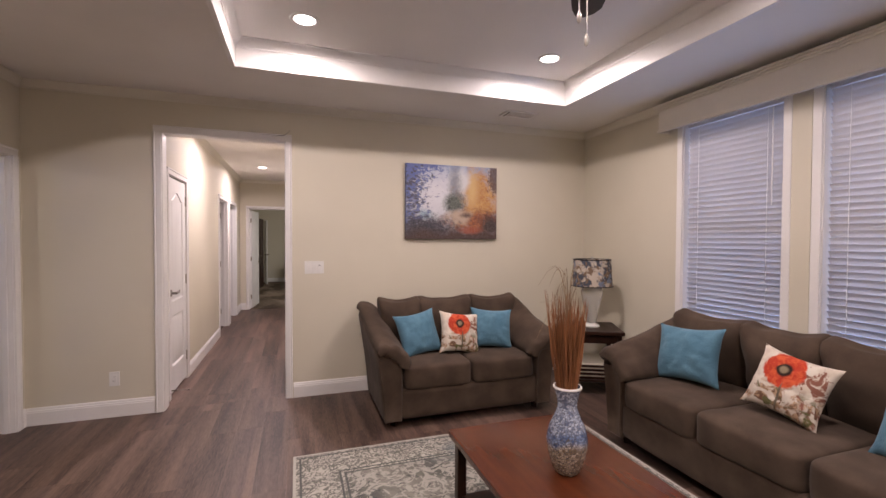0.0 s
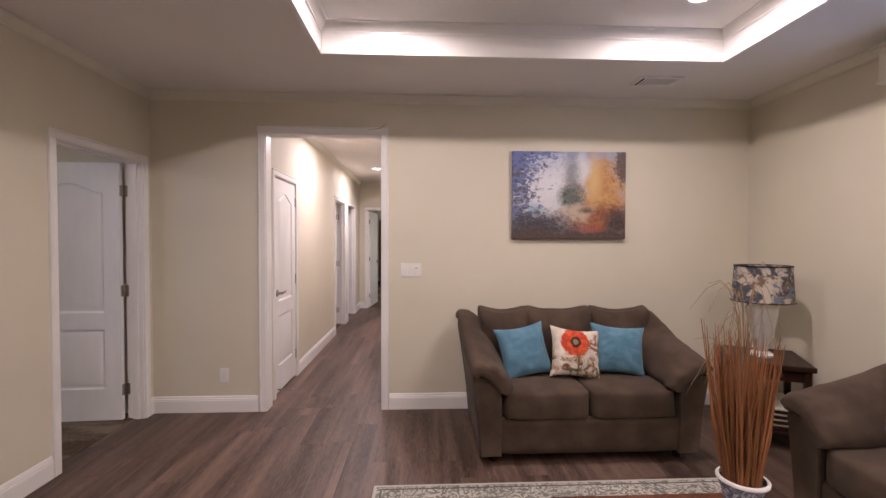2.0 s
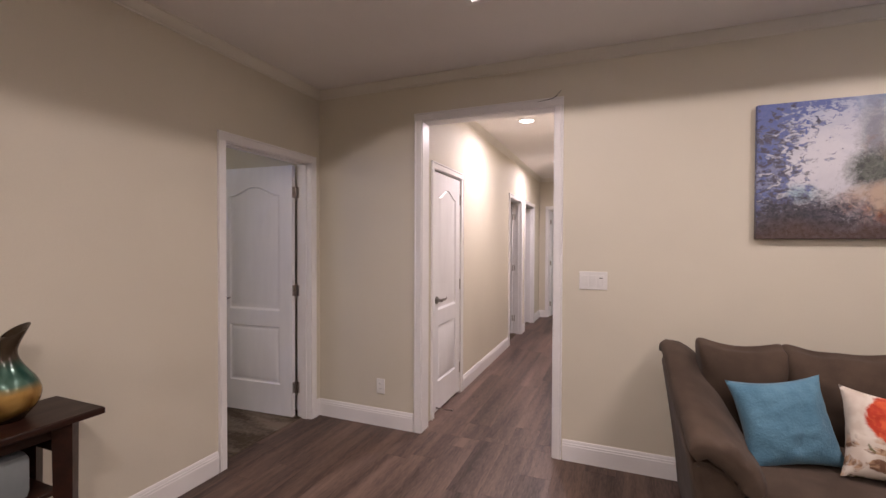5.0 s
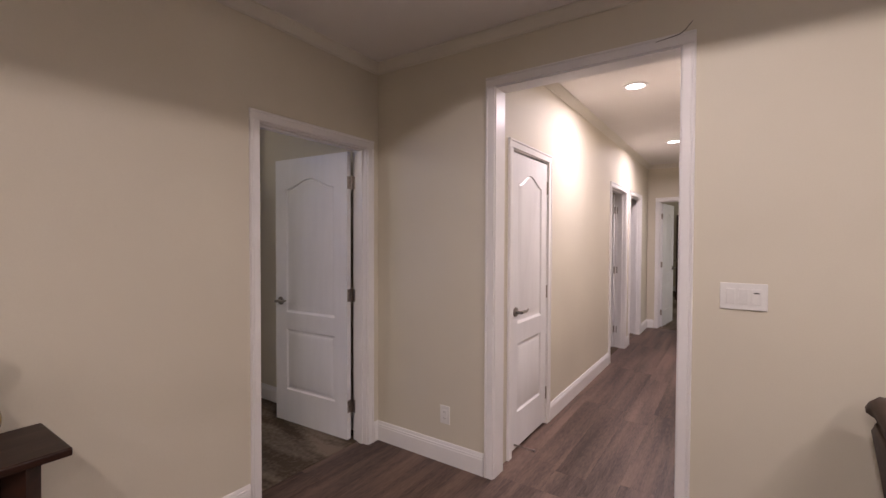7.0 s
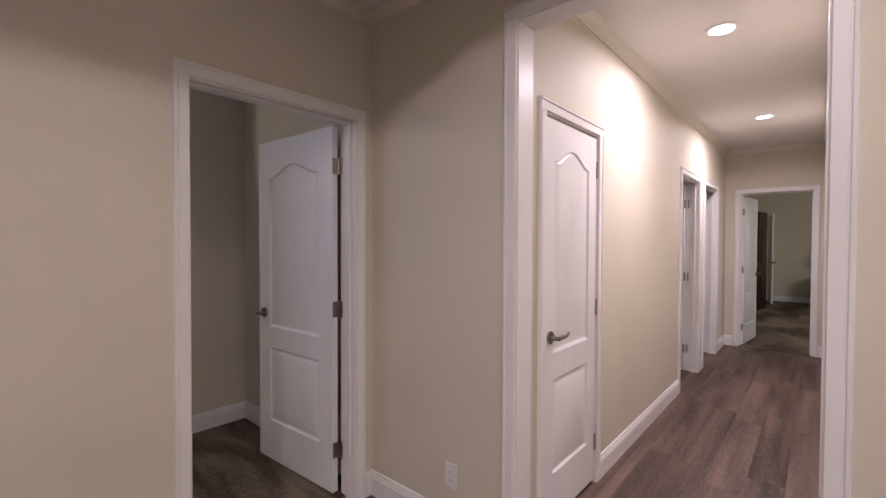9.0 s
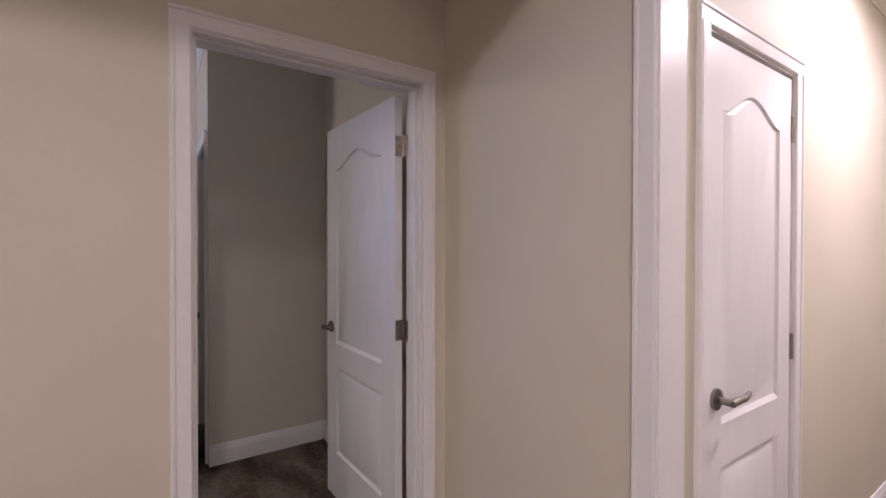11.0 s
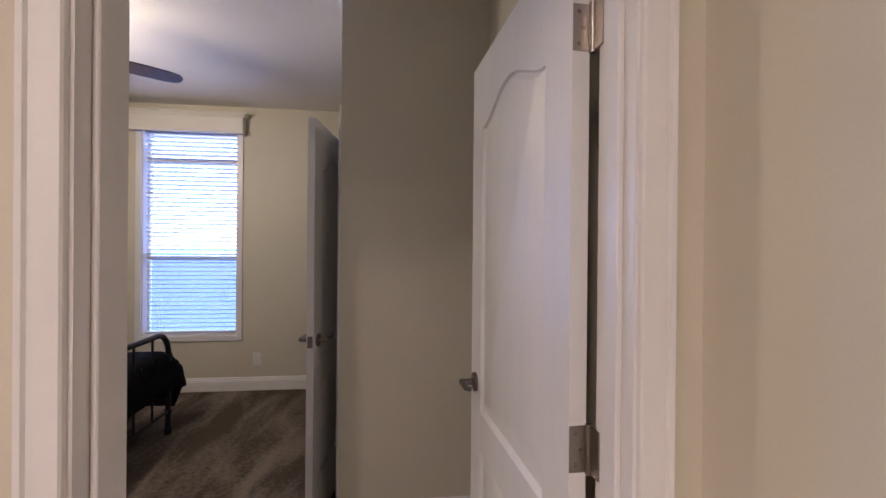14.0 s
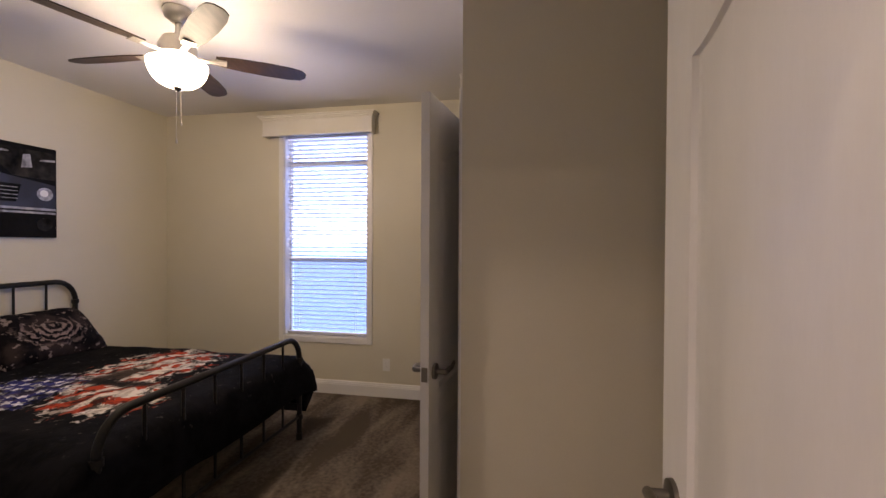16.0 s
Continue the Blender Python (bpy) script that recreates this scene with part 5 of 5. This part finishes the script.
lathe(bm, [(0.02, 0.0), (0.045, 0.012), (0.062, 0.045), (0.055, 0.085), (0.03, 0.105), (0.02, 0.11), (0.024, 0.12)], seg=24)
pot = part("ceramic_jar", bm, material("pale_ceramic", (0.45, 0.45, 0.40), (0.30, 0.32, 0.30), rough=0.35), None, "", 60)
pot.location = (XW + 0.17, 1.94, 0.29)
tagged(pot, "small pale ceramic jar on the lower console shelf", "jar")


def glaze_material():
    s = Shader("bronze_green_glaze", 0.16, 0.5)
    z = s.math("MULTIPLY_ADD", s.noise(7, 3), 0.06, s.z)
    streak = s.noise(14, 4, (1, 1, 0.3), 0.5)
    c = s.mix(s.step(z, 0.045, 0.085), (0.020, 0.012, 0.008), s.mix(s.step(streak, 0.40, 0.62), (0.20, 0.095, 0.022), (0.42, 0.25, 0.07)))
    c = s.mix(s.step(z, 0.145, 0.175), c, s.mix(s.step(streak, 0.42, 0.60), (0.020, 0.075, 0.055), (0.075, 0.16, 0.12)))
    c = s.mix(s.step(z, 0.225, 0.26), c, (0.045, 0.030, 0.016))
    s.p.inputs["Metallic"].default_value = 0.35
    return s.done(c, streak, 0.06, 0.002)


GLAZE = glaze_material()
bm = bmesh.new()
knots = [(0.0, 0.045), (0.01, 0.056), (0.05, 0.090), (0.095, 0.104), (0.145, 0.090), (0.19, 0.058), (0.235, 0.034), (0.265, 0.030), (0.315, 0.044)]
outer = [(np.interp(z, [k[0] for k in knots], [k[1] for k in knots]), z) for z in np.linspace(0, 0.315, 40)]
outer = [(sum(outer[min(max(i + k, 0), 39)][0] for k in (-2, -1, 0, 1, 2)) / 5, z) for i, (r, z) in enumerate(outer)]
lathe(bm, outer + [(0.040, 0.315), (0.026, 0.265), (0.028, 0.235)], seg=56)
for v in bm.verts:
    if v.co.z > 0.24:
        f = (v.co.z - 0.24) / 0.075
        v.co.y += 0.030 * f * f
        v.co.z += 0.035 * f * max(v.co.y, 0) / 0.06
dv = part("bronze_vase", bm, GLAZE, None, "", 80)
dv.location = (XW + 0.15, 1.97, 0.75)
tagged(dv, "glazed bronze and green pitcher vase on the console table", "vase")

# far bedroom nightstand with lamp
ns = thing("nightstand", "dark wood nightstand in the far bedroom", "nightstand", 1.98, 15.1, 0.006)
part("body", boxed(-0.27, 0.27, -0.22, 0.22, 0.06, 0.60, 0.006, 2), ESPRESSO, ns)
for z in (0.10, 0.35):
    part("drawer_front", boxed(-0.24, 0.24, -0.238, -0.22, z, z + 0.21, 0.004, 2), ESPRESSO, ns)
for sx in (-1, 1):
    part("foot", boxed(sx * 0.23 - 0.03, sx * 0.23 + 0.03, -0.2, 0.2, 0, 0.06), ESPRESSO, ns)

far_lamp = thing("table_lamp", "dark turned table lamp with pale shade on the nightstand", "table lamp", 2.02, 15.08, 0.606)
bm = bmesh.new()
lathe(bm, [(0.075, 0.0), (0.078, 0.015), (0.03, 0.03), (0.05, 0.08), (0.055, 0.12), (0.022, 0.17), (0.016, 0.24), (0.012, 0.34)], seg=24)
part("base", bm, BRONZE, far_lamp, "dark turned lamp foot", 50)
bm = bmesh.new()
lathe(bm, [(0.20, 0.33), (0.115, 0.58), (0.112, 0.58), (0.197, 0.33)], seg=32, cap=False)
part("shade", bm, VALANCE, far_lamp, "pale tapered cloth shade", 60)

# ---------- bedroom ----------
def duvet_material():
    s = Shader("printed_dark_bedspread", 0.9, 0.08)
    w1, w2 = s.noise(5, 5, warp=1.0), s.noise(17, 5, warp=1.0)
    base = s.mix(s.step(w1, 0.45, 0.65), (0.0025, 0.0025, 0.0035), (0.008, 0.0075, 0.010))
    spark = s.math("MULTIPLY", s.math("MULTIPLY", s.step(s.noise(26, 5), 0.64, 0.70), s.step(s.z, 0.50, 0.56)), s.blob(0.0, 0.25, 0.75, 0.75, "xy", soft=0.5))
    c = s.mix(s.math("MULTIPLY", spark, 0.35), base, (0.30, 0.27, 0.27))
    wave = s.math("SINE", s.math("MULTIPLY", s.math("ADD", s.math("ADD", s.y, s.math("MULTIPLY", s.x, 0.55)), s.math("MULTIPLY", w1, 0.45)), 31.0))
    stripes = s.mix(s.step(wave, -0.52, -0.30), (0.42, 0.05, 0.022), (0.66, 0.60, 0.56))
    flag = s.blob(-0.22, 0.22, 0.48, 0.30, "xy", soft=0.12, wobble=w2, amount=1.0)
    flag2 = s.blob(0.24, 0.46, 0.24, 0.26, "xy", soft=0.12, wobble=w2, amount=1.0)
    c = s.mix(s.math("MAXIMUM", flag, flag2), c, stripes)
    c = s.mix(s.blob(-0.10, 0.16, 0.20, 0.10, "xy", soft=0.3, wobble=w2, amount=0.9), c, (0.05, 0.035, 0.028))
    c = s.mix(s.blob(0.05, 0.30, 0.055, 0.28, "xy", soft=0.3, wobble=w2, amount=0.9), c, (0.020, 0.015, 0.014))
    canton = s.blob(0.30, -0.13, 0.32, 0.26, "xy", soft=0.12, wobble=w2, amount=0.6)
    vor = s.n.new("ShaderNodeTexVoronoi")
    vor.voronoi_dimensions = "2D"
    vor.inputs["Scale"].default_value, vor.inputs["Randomness"].default_value = 13.0, 0.3
    s.l.new(s.co, vor.inputs["Vector"])
    rel, sep = s.n.new("ShaderNodeVectorMath"), s.n.new("ShaderNodeSeparateXYZ")
    rel.operation = "SUBTRACT"
    s.l.new(s.co, rel.inputs[0])
    s.l.new(vor.outputs["Position"], rel.inputs[1])
    s.l.new(rel.outputs[0], sep.inputs[0])
    points = s.math("COSINE", s.math("MULTIPLY", s.math("ARCTAN2", sep.outputs[0], sep.outputs[1]), 5.0))
    star = s.step(s.math("SUBTRACT", vor.outputs["Distance"], s.math("MULTIPLY", points, 0.10)), 0.30, 0.26)
    c = s.mix(canton, c, s.mix(star, (0.028, 0.033, 0.17), (0.72, 0.72, 0.78)))
    worn = s.step(s.noise(11, 8, warp=0.8, shift=(3, 8, 2), harsh=0.7), 0.50, 0.58)
    smoke = s.step(s.noise(6, 8, warp=1.2, shift=(1, 2, 9), harsh=0.65), 0.50, 0.60)
    printed = s.math("MAXIMUM", s.math("MAXIMUM", flag, flag2), canton)
    c = s.mix(s.math("MULTIPLY", s.math("MULTIPLY", smoke, 0.5), printed), c, (0.11, 0.07, 0.055))
    c = s.mix(s.math("MULTIPLY", worn, 0.9), c, (0.006, 0.006, 0.008))
    return s.done(c, w2, 0.25, 0.01)


BEDSPREAD = duvet_material()
bx, by, bl, bw = -2.07, 0.87, 2.02, 1.52
bed = thing("bed", "black metal-framed bed with a dark printed bedspread", "bed", bx, by, 0.006)


def bed_end(name, y, top, rise):
    ob = new(name)
    ob.parent = bed
    h, r = bw / 2, 0.019
    bm = bmesh.new()
    pts = [(-h, y, 0.0), (-h, y, top - 0.16)] + [(-h + 0.15 * (1 - math.cos(a)), y, top - 0.16 + 0.16 * math.sin(a)) for a in np.linspace(0.2, 1.57, 7)]
    pts += [(-p[0], p[1], p[2]) for p in pts[::-1]]
    tube(bm, pts, r, 12, True, up=Vector((0, 1, 0)))
    for x in (-h, h):
        tube(bm, [(x, y, 0.0), (x, y, 0.05)], 0.023, 12)
        for z in (top - 0.17, 0.17):
            tube(bm, [(x, y, z - 0.016), (x, y, z + 0.016)], 0.026, 12)
    part("bow", bm, BRONZE, ob, "", 50)
    for z in (0.17, rise):
        bm = bmesh.new()
        tube(bm, [(-h, y, z), (h, y, z)], 0.011, 10)
        part("cross_rail", bm, BRONZE, ob, "", 50)
    n = 6
    for k in range(1, n + 1):
        x = -h + bw * k / (n + 1)
        bm = bmesh.new()
        edge = top if abs(x) < h - 0.15 else top - 0.02
        tube(bm, [(x, y, 0.17), (x, y, edge)], 0.0085, 8)
        for z in (rise,):
            tube(bm, [(x, y, z - 0.013), (x, y, z + 0.013)], 0.016, 8)
        part("upright", bm, BRONZE, ob, "", 50)
    return ob


bed_end("footboard", bl / 2 - 0.01, 0.755, 0.52)
bed_end("headboard", -bl / 2, 1.125, 0.80)
for s in (-1, 1):
    part("side_rail", boxed(s * (bw / 2 - 0.02) - 0.012, s * (bw / 2 - 0.02) + 0.012, -bl / 2, bl / 2 - 0.01, 0.22, 0.27, 0.003, 1), BRONZE, bed)
bm = bmesh.new()
softbox(bm, (bw - 0.06, bl - 0.10, 0.28), 9, 8, pose(0, -0.01, 0.415))
part("mattress", bm, material("white_mattress", (0.6, 0.58, 0.55), rough=0.9), bed, "white mattress", 60)
bm = bmesh.new()
n = 44
grid = []
W, Lb = bw / 2 + 0.39, bl - 0.16
for i in range(n + 1):
    row = []
    for j in range(n + 1):
        u, v = -1 + 2 * i / n, j / n
        x, y = u * W, -bl / 2 + 0.30 + v * (Lb + 0.10)
        flat_x, flat_y = bw / 2 + 0.005, bl / 2 - 0.045
        over_x, over_y = max(abs(x) - flat_x, 0.0), max(y - flat_y, 0.0)
        z = 0.585 + 0.018 * noise.noise(Vector((x * 2.5, y * 2.5, 0.3))) + 0.006 * noise.noise(Vector((x * 9, y * 9, 2)))
        px, py = x, y
        if over_x > 0:
            px = math.copysign(flat_x + 0.02 + (0.05 + 0.17 * max(y - 0.3, 0)) * math.sin(2.75 * over_x / 0.39) + 0.02 * noise.noise(Vector((y * 6, x, 0))), x)
            z -= over_x * 0.95
        if over_y > 0:
            py = flat_y + 0.03 * (1 - math.exp(-over_y * 20))
            z -= over_y * 0.9
        z += 0.75 * min(over_x, over_y)
        row.append(bm.verts.new((px, py, z)))
    grid.append(row)
for i in range(n):
    for j in range(n):
        bm.faces.new((grid[i][j], grid[i + 1][j], grid[i + 1][j + 1], grid[i][j + 1]))
q = part("bedspread", bm, BEDSPREAD, None, "", 80)
q.location = (bx, by, 0.006)
sol = q.modifiers.new("thickness", "SOLIDIFY")
sol.thickness, sol.offset = 0.035, 1.0
tagged(q, "black bedspread printed with a faded flag in red, white and blue", "bedspread")


def sham_material():
    s = Shader("printed_dark_pillow", 0.9, 0.08)
    w2 = s.noise(18, 5, warp=1.0)
    base = s.mix(s.step(s.noise(7, 5), 0.45, 0.62), (0.006, 0.005, 0.007), (0.03, 0.022, 0.023))
    c = s.mix(s.math("MULTIPLY", s.step(s.noise(24, 5), 0.60, 0.66), 0.7), base, (0.30, 0.25, 0.25))
    r = s.math("SQRT", s.math("ADD", s.math("MULTIPLY", s.x, s.x), s.math("MULTIPLY", s.math("MULTIPLY", s.z, s.z), 2.2)))
    rings = s.step(s.math("SINE", s.math("MULTIPLY", s.math("ADD", r, s.math("MULTIPLY", w2, 0.11)), 118.0)), 0.1, 0.7)
    rings = s.math("MULTIPLY", rings, s.step(s.math("MULTIPLY_ADD", w2, 0.12, s.z), 0.13, 0.05))
    c = s.mix(s.math("MULTIPLY", s.blob(0.0, 0.0, 0.20, 0.14, soft=0.2, wobble=w2, amount=0.5), rings), c, (0.22, 0.165, 0.16))
    return s.done(c, w2, 0.3, 0.006)


SHAM = sham_material()
for k, px in enumerate((-0.37, 0.37)):
    bm = bmesh.new()
    pillow_mesh(bm, 0.72, 0.46, 0.25, 24, 11 + k, 0.05, 3.2)
    p = part("bed_pillow", bm, SHAM, None, "", 80)
    p.matrix_world = pose(bx + px * 0.97, by - 0.785, 0.755, 46, 0, 0)
    tagged(p, "dark printed pillow leaning on the headboard", "pillow", "bed pillows")

# framed-less car picture above the headboard
pic = tagged(new("car_picture"), "dark canvas picture of a classic blue car front", "picture")
pic.location = (-2.09, BY0 + 0.016, 1.825)
INK = material("picture_black", (0.004, 0.004, 0.005), (0.010, 0.010, 0.011), rough=0.7, scale=5, fine=30, spec=0.05)
STEEL = material("picture_steel_blue", (0.018, 0.020, 0.046), (0.005, 0.006, 0.013), rough=0.5, scale=6)
CHROME = material("picture_chrome_grey", (0.10, 0.10, 0.11), (0.42, 0.42, 0.45), rough=0.45, scale=22, fine=60, spec=0.2)
HAZE = material("picture_backdrop_grey", (0.003, 0.003, 0.003), (0.040, 0.036, 0.033), rough=0.5, scale=7, fine=25, mix=0.15, spec=0.05)
PW, PH = 0.61, 0.345
part("canvas", boxed(-PW, PW, -0.015, 0.015, -PH, PH, 0.003, 1), INK, pic)


def flat_shape(name, pts, mat, lift):
    bm = bmesh.new()
    pts = [(min(1.22 * x, 0.60) if x > 0 else max(1.22 * x, -0.60), z) for x, z in pts]
    lo = [bm.verts.new((-x, 0.015, z)) for x, z in pts]
    hi = [bm.verts.new((-x, 0.015 + lift, z)) for x, z in pts]
    bm.faces.new(lo)
    bm.faces.new(hi[::-1])
    for i in range(len(pts)):
        bm.faces.new((lo[i], lo[(i + 1) % len(pts)], hi[(i + 1) % len(pts)], hi[i]))
    part(name, bm, mat, pic)


def oval(cx, cz, rx, rz, n=22):
    return [(cx + rx * math.cos(2 * math.pi * k / n), cz + rz * math.sin(2 * math.pi * k / n)) for k in range(n)]


# picture drawn as flat painted patches, x to the viewer's right
flat_shape("backdrop_patch", [(-0.58, 0.12), (0.57, 0.10), (0.57, 0.31), (-0.58, 0.31)], HAZE, 0.0006)
flat_shape("roof_patch", [(-0.30, 0.10), (-0.20, 0.22), (0.14, 0.23), (0.26, 0.10)], INK, 0.0010)
flat_shape("windscreen_patch", [(-0.24, 0.105), (-0.16, 0.20), (0.10, 0.205), (0.20, 0.105)], CHROME, 0.0014)
flat_shape("bonnet_patch", [(-0.50, -0.02), (-0.44, 0.075), (-0.10, 0.115), (0.20, 0.11), (0.52, 0.06), (0.57, -0.03), (0.55, -0.15), (-0.55, -0.15)], STEEL, 0.0018)
flat_shape("grille_patch", [(-0.30, 0.045), (0.30, 0.045), (0.27, -0.085), (-0.27, -0.085)], INK, 0.0022)
for k in range(4):
    flat_shape("grille_bar", [(-0.28, 0.022 - 0.027 * k), (0.28, 0.022 - 0.027 * k), (0.28, 0.018 - 0.027 * k), (-0.28, 0.018 - 0.027 * k)], CHROME, 0.0026)
flat_shape("grille_emblem_patch", [(-0.03, -0.015), (0.03, -0.005), (0.03, -0.025), (-0.03, -0.032)], CHROME, 0.0030)
for sx in (-1, 1):
    flat_shape("headlight_patch", oval(sx * 0.43, -0.012, 0.047, 0.050), CHROME, 0.0026)
    flat_shape("headlight_core_patch", oval(sx * 0.425, -0.006, 0.024, 0.026), PLASTIC, 0.0030)
flat_shape("bumper_patch", [(-0.57, -0.12), (0.57, -0.12), (0.57, -0.165), (-0.57, -0.165)], CHROME, 0.0026)
flat_shape("bumper_shadow_patch", [(-0.57, -0.138), (0.57, -0.138), (0.57, -0.150), (-0.57, -0.150)], INK, 0.0030)
for x0, x1, z0, z1 in ((-0.42, -0.33, 0.16, 0.29), (0.30, 0.36, 0.17, 0.28), (0.40, 0.52, 0.235, 0.262), (0.05, 0.24, 0.262, 0.285), (-0.18, -0.05, 0.25, 0.268)):
    flat_shape("lit_wall_patch", [(x0, z0), (x1, z0 + 0.01), (x1 - 0.012, z1), (x0 + 0.01, z1 - 0.012)], CHROME, 0.0009)
flat_shape("reflection_patch", oval(0.43, -0.245, 0.045, 0.05), HAZE, 0.0010)

# ---------- vinyl planks, laid along the hall's direction ----------
PWID, PLEN = 0.182, 1.22
plank_meshes = {}


def plank_mesh(w, l):
    key = (round(w, 3), round(l, 3))
    if key not in plank_meshes:
        bm = bmesh.new()
        g = 0.0002
        a = [(g, g), (w - g, g), (w - g, l - g), (g, l - g)]
        e = 0.0005
        b = [(g + e, g + e), (w - g - e, g + e), (w - g - e, l - g - e), (g + e, l - g - e)]
        lo, mid, hi = ([bm.verts.new((x, y, z)) for x, y in r] for r, z in ((a, -0.008), (a, -0.0003), (b, 0.0)))
        bm.faces.new(hi)
        for r0, r1 in ((lo, mid), (mid, hi)):
            for i in range(4):
                bm.faces.new((r0[i], r0[(i + 1) % 4], r1[(i + 1) % 4], r1[i]))
        me = bpy.data.meshes.new("plank")
        bmesh.ops.recalc_face_normals(bm, faces=bm.faces)
        bm.to_mesh(me)
        bm.free()
        me.materials.append(PLANK)
        plank_meshes[key] = me
    return plank_meshes[key]


def lay(parent, x0, x1, y0, y1, seed):
    r = random.Random(seed)
    x = x0
    while x < x1 - 0.01:
        w = min(PWID, x1 - x)
        y = y0 - r.uniform(0.0, PLEN)
        while y < y1:
            lo, hi = max(y, y0), min(y + PLEN, y1)
            if hi - lo > 0.02:
                ob = new("plank", plank_mesh(w, hi - lo))
                ob.parent = parent
                ob.location = (x, lo, 0.0)
            y += PLEN
        x += PWID


lay(floor_ob, XW - 0.09, XE, YS, YN + 0.05, 3)
lay(hall_floor, HX0 - 0.06, HX1, YN + 0.05, HY1, 5)
